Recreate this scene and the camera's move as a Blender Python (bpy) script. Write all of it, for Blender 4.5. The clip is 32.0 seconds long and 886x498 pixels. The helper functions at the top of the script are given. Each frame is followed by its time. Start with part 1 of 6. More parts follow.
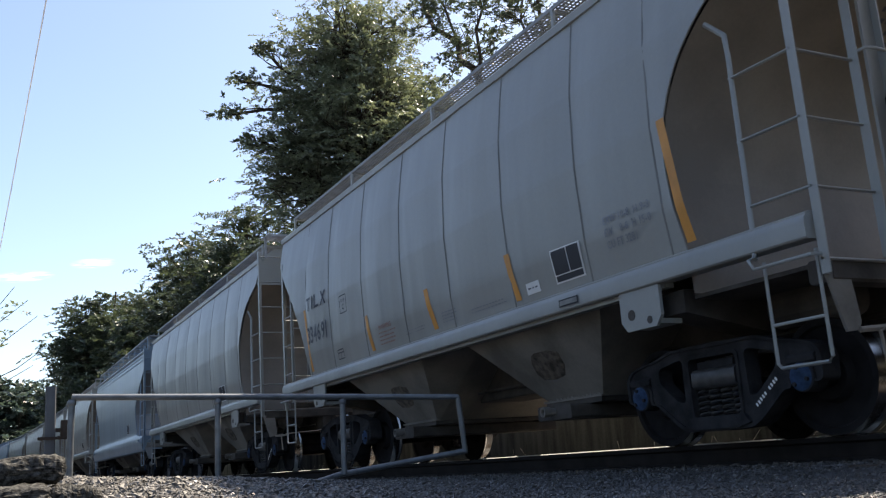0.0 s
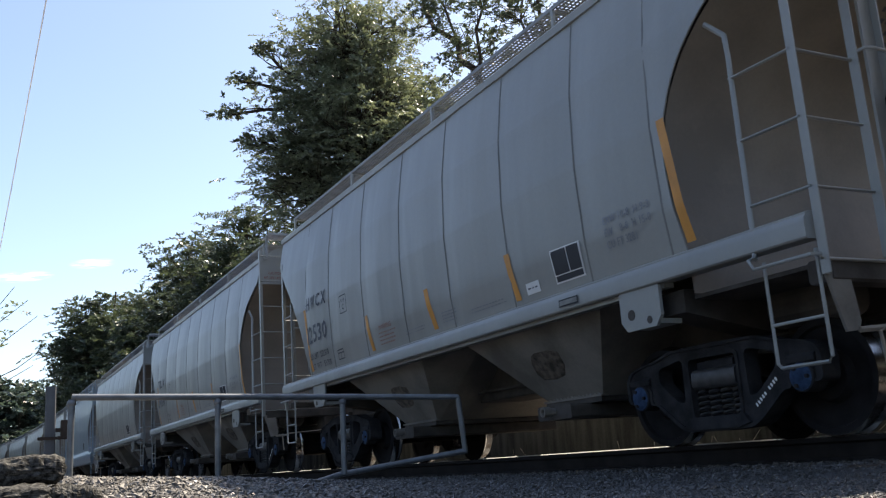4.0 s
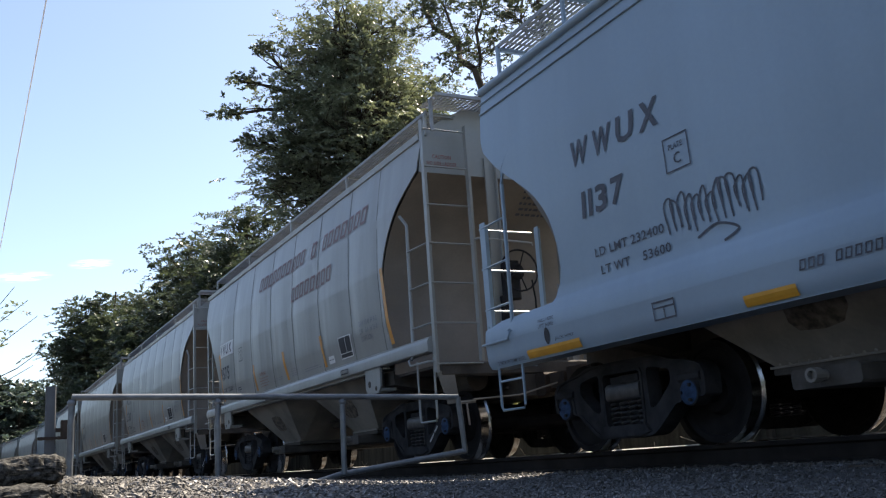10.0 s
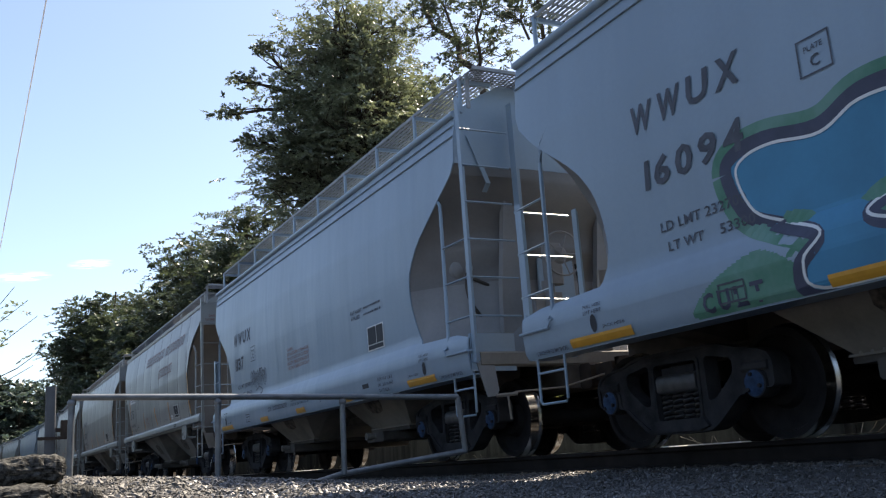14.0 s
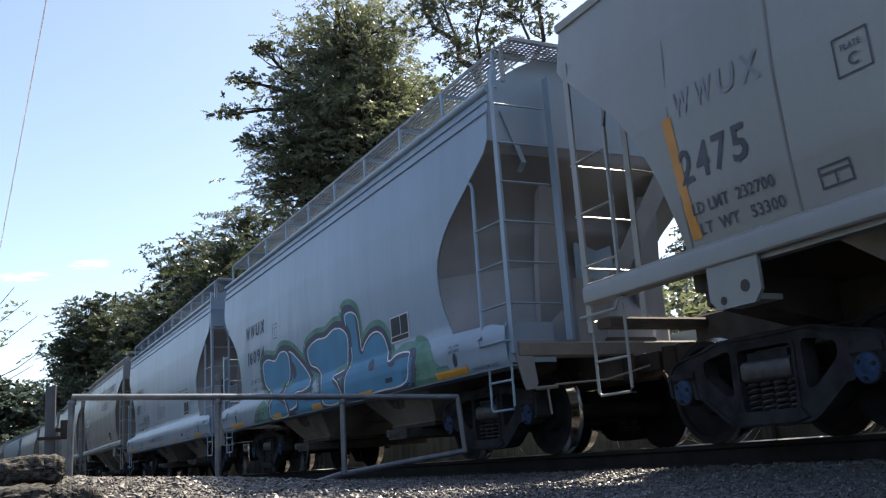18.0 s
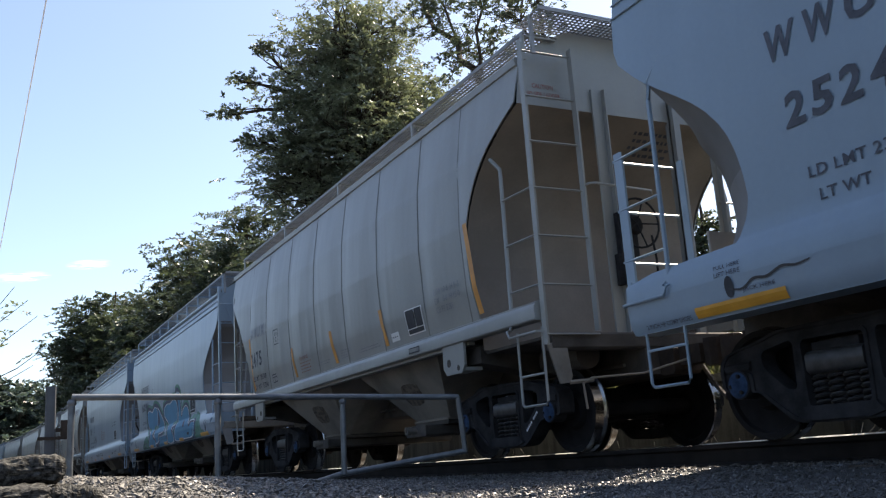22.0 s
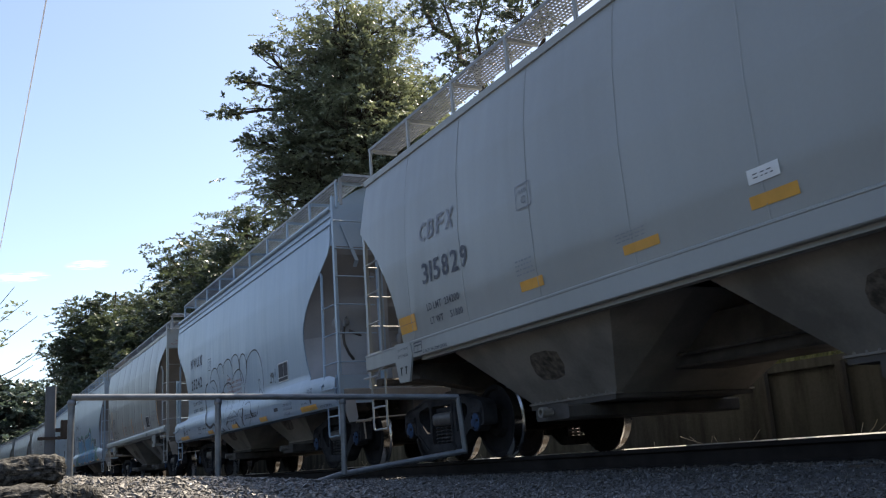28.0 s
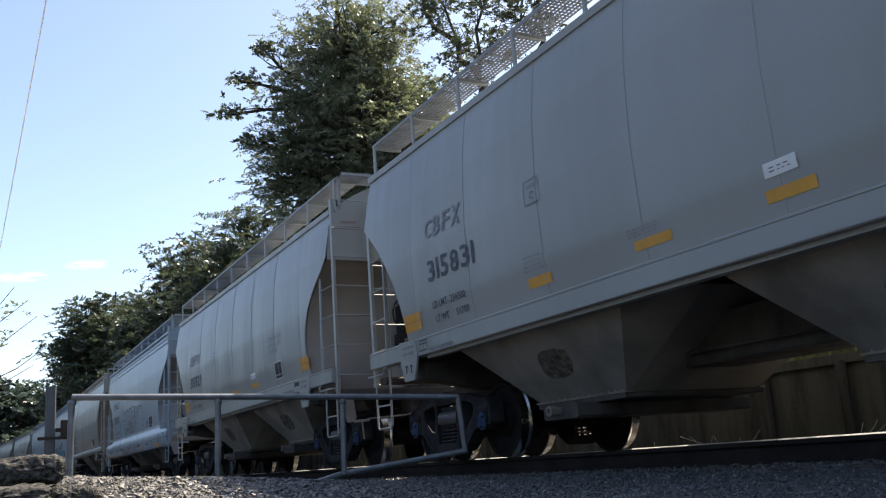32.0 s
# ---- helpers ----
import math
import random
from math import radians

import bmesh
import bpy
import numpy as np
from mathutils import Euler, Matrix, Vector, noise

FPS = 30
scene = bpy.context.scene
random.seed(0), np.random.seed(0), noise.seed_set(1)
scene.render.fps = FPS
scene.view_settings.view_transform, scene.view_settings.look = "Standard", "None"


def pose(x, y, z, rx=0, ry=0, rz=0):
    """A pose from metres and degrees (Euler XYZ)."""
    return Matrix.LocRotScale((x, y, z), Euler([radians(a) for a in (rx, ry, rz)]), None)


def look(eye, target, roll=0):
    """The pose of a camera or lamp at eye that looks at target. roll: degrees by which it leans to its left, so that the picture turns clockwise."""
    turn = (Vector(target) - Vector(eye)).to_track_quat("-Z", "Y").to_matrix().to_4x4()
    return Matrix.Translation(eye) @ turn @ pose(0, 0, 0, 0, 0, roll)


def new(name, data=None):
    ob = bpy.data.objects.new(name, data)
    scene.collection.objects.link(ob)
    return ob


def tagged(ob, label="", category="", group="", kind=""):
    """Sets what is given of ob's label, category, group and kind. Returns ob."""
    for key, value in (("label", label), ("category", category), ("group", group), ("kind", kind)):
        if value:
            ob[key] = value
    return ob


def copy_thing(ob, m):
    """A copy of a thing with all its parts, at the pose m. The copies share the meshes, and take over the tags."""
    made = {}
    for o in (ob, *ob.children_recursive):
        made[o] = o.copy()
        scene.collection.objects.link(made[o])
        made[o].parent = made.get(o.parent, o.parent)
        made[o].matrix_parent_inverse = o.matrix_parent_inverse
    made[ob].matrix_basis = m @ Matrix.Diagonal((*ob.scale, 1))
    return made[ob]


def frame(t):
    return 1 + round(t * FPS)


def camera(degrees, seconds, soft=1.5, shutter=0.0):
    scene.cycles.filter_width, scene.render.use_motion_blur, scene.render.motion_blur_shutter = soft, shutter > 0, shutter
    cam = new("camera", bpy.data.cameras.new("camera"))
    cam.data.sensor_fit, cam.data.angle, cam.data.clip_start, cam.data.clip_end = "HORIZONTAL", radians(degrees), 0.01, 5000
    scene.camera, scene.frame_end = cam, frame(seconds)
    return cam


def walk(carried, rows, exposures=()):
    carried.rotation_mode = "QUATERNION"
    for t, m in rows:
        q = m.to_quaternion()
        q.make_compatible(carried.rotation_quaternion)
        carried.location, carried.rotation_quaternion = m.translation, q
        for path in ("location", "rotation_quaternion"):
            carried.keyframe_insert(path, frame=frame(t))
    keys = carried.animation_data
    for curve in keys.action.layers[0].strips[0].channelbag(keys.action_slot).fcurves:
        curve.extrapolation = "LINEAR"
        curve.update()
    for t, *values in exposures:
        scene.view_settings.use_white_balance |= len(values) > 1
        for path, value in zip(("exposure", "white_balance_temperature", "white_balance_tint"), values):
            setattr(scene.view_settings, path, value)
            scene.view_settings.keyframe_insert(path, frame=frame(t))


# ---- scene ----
TRACK_X = 6.4            # track centre, metres to the right of the camera
EYE = (0.0, 0.0, 0.03)   # rail top is z = 0
cam = camera(51.05, 32.0, soft=1.2, shutter=0.08)
YAW, PITCH = radians(27.676), radians(12.757)
AIM = (math.sin(YAW) * math.cos(PITCH), math.cos(YAW) * math.cos(PITCH), EYE[2] + math.sin(PITCH))
walk(cam, [(0.0, look(EYE, AIM, -3.996)), (32.0, look(EYE, AIM, -3.996))], [(0.0, 1.44, 7550, 12), (32.0, 1.44, 7550, 12)])

# ---------------------------------------------------------------- light
SUN_EL, SUN_AZ = radians(52), radians(70)      # azimuth clockwise from +y
sun_dir = Vector((math.sin(SUN_AZ) * math.cos(SUN_EL), math.cos(SUN_AZ) * math.cos(SUN_EL), math.sin(SUN_EL)))
sun_data = bpy.data.lights.new("sun", "SUN")
sun_data.energy, sun_data.angle, sun_data.color = 5.0, radians(0.53), (1.0, 0.95, 0.87)
sun = new("sun", sun_data)
sun.matrix_world = look(sun_dir * 60, (0, 0, 0))

world = bpy.data.worlds.new("sky")
scene.world = world
world.use_nodes = True
wn, wl = world.node_tree.nodes, world.node_tree.links
wn.clear()
sky = wn.new("ShaderNodeTexSky")
sky.sky_type, sky.sun_disc = "NISHITA", False
sky.sun_elevation, sky.sun_rotation = SUN_EL, SUN_AZ
sky.air_density, sky.dust_density, sky.ozone_density = 0.82, 1.0, 3.0
bg = wn.new("ShaderNodeBackground")
bg.inputs["Strength"].default_value = 0.116
wo = wn.new("ShaderNodeOutputWorld")
wl.new(sky.outputs[0], bg.inputs[0])
wl.new(bg.outputs[0], wo.inputs[0])

# ---------------------------------------------------------------- materials


def material(name, colour, rough=0.6, metal=0.0, dark=0.8, scale=3.0, fine=40.0, bump=0.1, tint=None, streak=False,
             spec=0.5, random_value=0.0, island=0.0, wavy=0.0):
    """A surface with large stains and fine grain: colour is mixed down to colour*dark (or to tint) by two noises."""
    m = bpy.data.materials.new(name)
    m.use_nodes = True
    n, l = m.node_tree.nodes, m.node_tree.links
    b = n["Principled BSDF"]
    b.inputs["Roughness"].default_value, b.inputs["Metallic"].default_value = rough, metal
    b.inputs["Specular IOR Level"].default_value = spec
    co = n.new("ShaderNodeTexCoord")
    mp = n.new("ShaderNodeMapping")
    l.new(co.outputs["Object"], mp.inputs["Vector"])
    if streak:
        mp.inputs["Scale"].default_value = (1.0, 1.0, 0.12)
    big, small = n.new("ShaderNodeTexNoise"), n.new("ShaderNodeTexNoise")
    for t, s, d in ((big, scale, 5.0), (small, fine, 3.0)):
        t.inputs["Scale"].default_value, t.inputs["Detail"].default_value = s, d
    l.new(mp.outputs[0], big.inputs["Vector"])
    l.new(co.outputs["Object"], small.inputs["Vector"])
    ramp = n.new("ShaderNodeValToRGB")
    ramp.color_ramp.elements[0].position, ramp.color_ramp.elements[1].position = 0.38, 0.68
    l.new(big.outputs["Fac"], ramp.inputs[0])
    add = n.new("ShaderNodeMath")
    add.operation = "MULTIPLY_ADD"
    add.inputs[1].default_value, add.inputs[2].default_value = 0.5, -0.15
    l.new(small.outputs["Fac"], add.inputs[0])
    mix_f = n.new("ShaderNodeMath")
    mix_f.operation, mix_f.use_clamp = "ADD", True
    l.new(ramp.outputs[0], mix_f.inputs[0])
    l.new(add.outputs[0], mix_f.inputs[1])
    mix = n.new("ShaderNodeMix")
    mix.data_type = "RGBA"
    other = tint or tuple(c * dark for c in colour)
    mix.inputs["A"].default_value, mix.inputs["B"].default_value = (*colour, 1), (*other, 1)
    l.new(mix_f.outputs[0], mix.inputs["Factor"])
    out = mix.outputs["Result"]
    if random_value or island:
        hsv = n.new("ShaderNodeHueSaturation")
        rnd = n.new("ShaderNodeObjectInfo").outputs["Random"] if random_value else n.new("ShaderNodeNewGeometry").outputs["Random Per Island"]
        k = random_value or island
        mr = n.new("ShaderNodeMapRange")
        mr.inputs["To Min"].default_value, mr.inputs["To Max"].default_value = 1 - k, 1 + k
        l.new(rnd, mr.inputs["Value"])
        l.new(mr.outputs[0], hsv.inputs["Value"])
        l.new(out, hsv.inputs["Color"])
        out = hsv.outputs[0]
    l.new(out, b.inputs["Base Color"])
    if bump:
        bp = n.new("ShaderNodeBump")
        bp.inputs["Strength"].default_value, bp.inputs["Distance"].default_value = bump, 0.01
        l.new(small.outputs["Fac"], bp.inputs["Height"])
        l.new(bp.outputs[0], b.inputs["Normal"])
        if wavy:
            # sheet metal is never quite flat
            wm, wt, wb = n.new("ShaderNodeMapping"), n.new("ShaderNodeTexNoise"), n.new("ShaderNodeBump")
            wm.inputs["Scale"].default_value = (1.0, 2.2, 0.55)
            wt.inputs["Scale"].default_value, wt.inputs["Detail"].default_value = 0.9, 2.0
            wb.inputs["Strength"].default_value, wb.inputs["Distance"].default_value = wavy, 0.12
            l.new(co.outputs["Object"], wm.inputs["Vector"])
            l.new(wm.outputs[0], wt.inputs["Vector"])
            l.new(wt.outputs["Fac"], wb.inputs["Height"])
            l.new(wb.outputs[0], bp.inputs["Normal"])
    return m


def leaf_material(name, colour, back):
    """Leaves: diffuse and gloss, with light that shines through."""
    m = bpy.data.materials.new(name)
    m.use_nodes = True
    n, l = m.node_tree.nodes, m.node_tree.links
    b = n["Principled BSDF"]
    b.inputs["Roughness"].default_value = 0.36
    rnd = n.new("ShaderNodeNewGeometry")
    ramp = n.new("ShaderNodeValToRGB")
    ramp.color_ramp.elements[0].color = (*(c * 0.55 for c in colour), 1)
    ramp.color_ramp.elements[1].color = (*(c * 1.5 for c in colour), 1)
    l.new(rnd.outputs["Random Per Island"], ramp.inputs[0])
    l.new(ramp.outputs[0], b.inputs["Base Color"])
    tr = n.new("ShaderNodeBsdfTranslucent")
    tr.inputs["Color"].default_value = (*back, 1)
    ms = n.new("ShaderNodeMixShader")
    ms.inputs[0].default_value = 0.35
    l.new(b.outputs[0], ms.inputs[1])
    l.new(tr.outputs[0], ms.inputs[2])
    l.new(ms.outputs[0], n["Material Output"].inputs[0])
    return m


PAINT_T = material("weathered_grey_paint", (0.285, 0.293, 0.282), 0.37, wavy=0.22, dark=0.80, scale=0.7, fine=25, bump=0.03, streak=True, spec=0.5)
# pale grey with the blue of mirrored sky put into its colour
PAINT_C = material("sky_tinted_grey_paint", (0.24, 0.325, 0.405), 0.35, wavy=0.2, dark=0.84, scale=0.7, fine=25, bump=0.025, streak=True, spec=0.5)
PAINT_H = material("clean_grey_paint", (0.285, 0.297, 0.288), 0.35, wavy=0.2, dark=0.86, scale=0.6, fine=25, bump=0.025, streak=True, spec=0.5)
PAINT_B = material("blue_grey_paint", (0.20, 0.275, 0.34), 0.36, wavy=0.2, dark=0.82, scale=0.7, fine=25, bump=0.03, streak=True, spec=0.5)
PAINTS = {"T": PAINT_T, "C": PAINT_C, "H": PAINT_H, "B": PAINT_B}
# dusty paint; the warm brown of bounced sun is put into both colours
END_T = material("dusty_sun_bounce_end_paint", (0.27, 0.232, 0.197), 0.6, dark=0.7, scale=1.1, fine=30, bump=0.08, spec=0.3)
END_B = material("dusty_sun_bounce_lower_paint", (0.26, 0.222, 0.19), 0.6, dark=0.7, scale=1.1, fine=30, bump=0.08, spec=0.3)
# END_C is END_CB darkened: the slope sheet's shade is put into its colour
END_C = material("shaded_upper_end_paint", (0.20, 0.197, 0.197), 0.55, dark=0.72, scale=1.1, fine=30, bump=0.08, spec=0.3)
END_CB = material("dull_lower_end_paint", (0.26, 0.26, 0.265), 0.5, dark=0.72, scale=1.1, fine=30, bump=0.08, spec=0.3)
BRACKET = material("blotchy_bracket_iron", (0.16, 0.135, 0.11), 0.8, dark=0.3, scale=14, fine=50, bump=0.4, spec=0.3)
# the car paint again, with shade and warm bounce put into its colour
HOPPER = material("dusty_shaded_hopper_paint", (0.235, 0.215, 0.19), 0.75, dark=0.55, scale=1.6, fine=30, bump=0.1, spec=0.3)
FRAME = material("grimy_underframe", (0.09, 0.08, 0.072), 0.85, dark=0.5, scale=3, fine=40, bump=0.15, spec=0.3)
TRUCK = material("dirty_cast_steel", (0.040, 0.040, 0.043), 0.95, dark=0.45, scale=5, fine=50, bump=0.4, spec=0.12)
WHEEL = material("rusty_wheel_steel", (0.020, 0.019, 0.020), 0.9, dark=0.55, scale=4, fine=40, bump=0.15, spec=0.12)
TREAD = material("polished_tread", (0.40, 0.39, 0.38), 0.2, metal=1.0, dark=0.8, scale=8, fine=60, bump=0.03)
BEARING = material("blue_bearing_cap", (0.030, 0.068, 0.145), 0.8, dark=0.4, scale=12, fine=80, bump=0.2, spec=0.2)
SPRING = material("oily_spring_steel", (0.085, 0.083, 0.085), 0.5, metal=0.4, dark=0.6, scale=10, fine=60, bump=0.1)
GALV = material("galvanised_grating", (0.27, 0.275, 0.28), 0.55, metal=0.2, dark=0.7, scale=6, fine=60, bump=0.05)
FRAME_GREY = material("grey_data_plate", (0.2, 0.2, 0.19), 0.5, dark=0.7, scale=12, fine=60, bump=0.1)
COUPLER = material("grimy_coupler_iron", (0.05, 0.036, 0.028), 0.85, dark=0.5, scale=6, fine=50, bump=0.25, spec=0.3)
RAIL = material("brown_rail_steel", (0.024, 0.020, 0.018), 0.95, dark=0.6, scale=4, fine=50, bump=0.15, spec=0.15)
# pale, mostly diffuse colour stands in for sunlight gleaming on the steel
RAILTOP = material("painted_gleam_rail_head", (0.75, 0.74, 0.72), 0.42, metal=0.15, dark=0.85, scale=5, fine=60, bump=0.02)
TIE = material("creosoted_timber", (0.06, 0.047, 0.037), 0.9, dark=0.5, scale=5, fine=50, bump=0.4, random_value=0.25)
WALL = material("streaked_retaining_wall", (0.085, 0.085, 0.075), 0.95, dark=0.35, streak=True, scale=5, fine=25, bump=0.6, spec=0.2)
POST = material("grey_weathered_post", (0.10, 0.11, 0.12), 0.85, dark=0.5, scale=6, fine=50, bump=0.4, streak=True)
SEAM = material("dark_weld_seam", (0.185, 0.185, 0.18), 0.6, dark=0.7, scale=2, fine=30, bump=0.05)
GROUND = material("gravelly_earth", (0.078, 0.077, 0.077), 0.55, dark=0.6, scale=2.3, fine=55, bump=0.4, spec=0.45)
STONES = material("crushed_stone", (0.086, 0.085, 0.085), 0.42, dark=0.45, scale=9, fine=70, bump=0.3, spec=0.5, island=0.65)
STONES_PALE = material("pale_crushed_stone", (0.19, 0.18, 0.165), 0.7, dark=0.4, scale=12, fine=70, bump=0.4, spec=0.3, island=0.6)
BALLAST = material("dirty_ballast", (0.11, 0.10, 0.09), 0.95, dark=0.5, scale=9, fine=70, bump=0.3, spec=0.2, island=0.5)
CONCRETE = material("weathered_concrete", (0.10, 0.099, 0.093), 0.95, dark=0.10, scale=42, fine=120, bump=1.0, spec=0.2)
PIPE = material("galvanised_pipe", (0.16, 0.18, 0.20), 0.42, metal=0.4, dark=0.65, scale=7, fine=60, bump=0.05)
BARK = material("tree_bark", (0.07, 0.055, 0.042), 0.95, dark=0.55, scale=4, fine=30, bump=0.5, spec=0.2)
# greyed and lightened: haze over the tall tree is put into this green
LEAF = leaf_material("tree_leaves", (0.130, 0.150, 0.112), (0.18, 0.21, 0.105))
LEAF_ROW = leaf_material("dark_leaves", (0.050, 0.068, 0.049), (0.075, 0.098, 0.046))
# bluish tint of distant haze is put into the leaf colour
LEAF_FAR = leaf_material("haze_tinted_leaves", (0.042, 0.066, 0.056), (0.055, 0.080, 0.055))
# translucent white adds brightness that the backlit cable would lack
CABLE = leaf_material("translucent_white_cable", (0.6, 0.6, 0.6), (0.95, 0.95, 0.95))
STAKE = material("weathered_stake_timber", (0.085, 0.08, 0.072), 0.9, dark=0.4, streak=True, scale=6, fine=40, bump=0.4, spec=0.2)
STRAW = material("pale_dry_stalks", (0.42, 0.37, 0.28), 0.7, dark=0.7, scale=9, fine=60, bump=0.1)
GRASS = leaf_material("dry_weeds", (0.12, 0.13, 0.05), (0.22, 0.22, 0.07))

INK = material("dark_stencil_paint", (0.045, 0.05, 0.065), 0.6, dark=1.6, scale=5, fine=40, bump=0.0)
INK_FADED = material("faded_stencil_paint", (0.16, 0.168, 0.19), 0.6, dark=1.5, scale=4, fine=40, bump=0.0)
INK_RED = material("red_brown_stencil_paint", (0.24, 0.115, 0.10), 0.6, dark=1.3, scale=5, fine=40, bump=0.0)
RED_PRINT = material("red_stencil_print", (0.22, 0.075, 0.065), 0.6, dark=1.2, scale=5, fine=40, bump=0.0)
NAME_RED = material("weathered_red_brown_paint", (0.20, 0.125, 0.125), 0.6, dark=1.3, scale=5, fine=40, bump=0.0)
ORANGE = material("orange_reflective_tape", (0.60, 0.25, 0.035), 0.45, dark=0.8, scale=5, fine=50, bump=0.02)
YELLOW = material("yellow_reflective_tape", (0.66, 0.31, 0.035), 0.4, dark=0.85, scale=6, fine=50, bump=0.02)
WHITE_TAPE = material("white_label", (0.72, 0.73, 0.72), 0.5, dark=0.9, scale=5, fine=40, bump=0.0)
BLACK_TAPE = material("black_panel_and_hole_shade", (0.018, 0.02, 0.025), 0.65, dark=1.5, scale=6, fine=40, bump=0.0)
TEAL = material("teal_spray_paint", (0.035, 0.23, 0.39), 0.55, dark=0.8, scale=2, fine=30, bump=0.0)
BLACK_SPRAY = material("black_spray_paint", (0.02, 0.02, 0.024), 0.5, dark=1.8, scale=6, fine=30, bump=0.0)
NAVY = material("navy_spray_outline", (0.035, 0.04, 0.07), 0.55, dark=1.4, scale=6, fine=30, bump=0.0)
GREEN = material("green_spray_haze", (0.05, 0.19, 0.12), 0.6, tint=(0.12, 0.26, 0.21), scale=3, fine=30, bump=0.0)
CLOUD_WHITE = (0.9, 0.93, 0.96)

# ---------------------------------------------------------------- mesh tools


class Shape:
    """Collects vertices, faces and a material slot for each face."""

    def __init__(self):
        self.v, self.f, self.m = [], [], []

    def add(self, verts, faces, slot=0):
        k = len(self.v)
        self.v += [tuple(p) for p in verts]
        self.f += [tuple(i + k for i in f) for f in faces]
        self.m += [slot] * len(faces)
        return self

    def box(self, x0, x1, y0, y1, z0, z1, slot=0, c=0.0):
        """A box whose four edges along its longest side are cut by c."""
        if c <= 0:
            p = [(x, y, z) for x in (x0, x1) for y in (y0, y1) for z in (z0, z1)]
            return self.add(p, [(0, 1, 3, 2), (4, 6, 7, 5), (0, 4, 5, 1), (2, 3, 7, 6), (0, 2, 6, 4), (1, 5, 7, 3)], slot)
        s = (x1 - x0, y1 - y0, z1 - z0)
        a = s.index(max(s))
        lo, hi = (x0, y0, z0), (x1, y1, z1)
        u, w = [i for i in range(3) if i != a]
        ring = [(lo[u] + c, lo[w]), (hi[u] - c, lo[w]), (hi[u], lo[w] + c), (hi[u], hi[w] - c), (hi[u] - c, hi[w]), (lo[u] + c, hi[w]),
                (lo[u], hi[w] - c), (lo[u], lo[w] + c)]
        pts = []
        for e in (lo[a], hi[a]):
            for q in ring:
                t = [0, 0, 0]
                t[a], t[u], t[w] = e, q[0], q[1]
                pts.append(t)
        fs = [tuple(range(7, -1, -1)), tuple(range(8, 16))] + [(i, (i + 1) % 8, 8 + (i + 1) % 8, 8 + i) for i in range(8)]
        return self.add(pts, fs, slot)

    def tube(self, points, r, n=8, slot=0):
        """A round bar through the points."""
        P = [Vector(p) for p in points]
        rings = []
        for i, p in enumerate(P):
            d = (P[min(i + 1, len(P) - 1)] - P[max(i - 1, 0)]).normalized()
            a = d.orthogonal().normalized() if abs(d.z) > 0.95 else d.cross(Vector((0, 0, 1))).normalized()
            b = d.cross(a)
            rings.append([p + (a * math.cos(2 * math.pi * k / n) + b * math.sin(2 * math.pi * k / n)) * r for k in range(n)])
        v = [q for ring in rings for q in ring]
        f = [(i * n + k, i * n + (k + 1) % n, (i + 1) * n + (k + 1) % n, (i + 1) * n + k) for i in range(len(P) - 1) for k in range(n)]
        f += [tuple(range(n - 1, -1, -1)), tuple(range((len(P) - 1) * n, len(P) * n))]
        return self.add(v, f, slot)

    def prism(self, ring, axis, lo, hi, slot=0):
        """A closed outline (two coordinates a point) drawn out along an axis."""
        n = len(ring)
        pts = []
        for e in (lo, hi):
            for a, b in ring:
                pts.append({"x": (e, a, b), "y": (a, e, b), "z": (a, b, e)}[axis])
        f = [tuple(range(n - 1, -1, -1)), tuple(range(n, 2 * n))] + [(i, (i + 1) % n, n + (i + 1) % n, n + i) for i in range(n)]
        return self.add(pts, f, slot)

    def lathe(self, prof, n, axis="x", centre=(0, 0, 0), slots=None):
        """A profile of (along, radius) turned round an axis."""
        pts, fs, sl = [], [], []
        for a, r in prof:
            for k in range(n):
                c, s = r * math.cos(2 * math.pi * k / n), r * math.sin(2 * math.pi * k / n)
                q = {"x": (a, c, s), "y": (c, a, s), "z": (c, s, a)}[axis]
                pts.append(tuple(q[i] + centre[i] for i in range(3)))
        for i in range(len(prof) - 1):
            for k in range(n):
                fs.append((i * n + k, i * n + (k + 1) % n, (i + 1) * n + (k + 1) % n, (i + 1) * n + k))
                sl.append(slots[i] if slots else 0)
        k0 = len(self.v)
        self.add(pts, fs)
        self.m[-len(sl):] = sl
        return self

    def grid(self, rows, slot=0, close=False):
        """Rows of points joined to a sheet."""
        n = len(rows[0])
        v = [p for r in rows for p in r]
        f = [(i * n + k, i * n + k + 1, (i + 1) * n + k + 1, (i + 1) * n + k) for i in range(len(rows) - 1) for k in range(n - 1)]
        return self.add(v, f, slot)

    def mesh(self, name, mats, smooth=None):
        me = bpy.data.meshes.new(name)
        me.from_pydata(self.v, [], self.f)
        for m in mats if isinstance(mats, (list, tuple)) else [mats]:
            me.materials.append(m)
        me.polygons.foreach_set("material_index", self.m)
        bm = bmesh.new()
        bm.from_mesh(me)
        bmesh.ops.recalc_face_normals(bm, faces=bm.faces)
        if smooth:
            for fa in bm.faces:
                fa.smooth = True
            for e in bm.edges:
                if len(e.link_faces) == 2 and e.calc_face_angle(0) > radians(smooth):
                    e.smooth = False
        bm.to_mesh(me)
        bm.free()
        return me


def thing(name, label, category, group="", kind="", at=(0, 0, 0)):
    ob = new(name)
    ob.empty_display_size = 0.2
    ob.location = at
    return tagged(ob, label, category, group, kind)


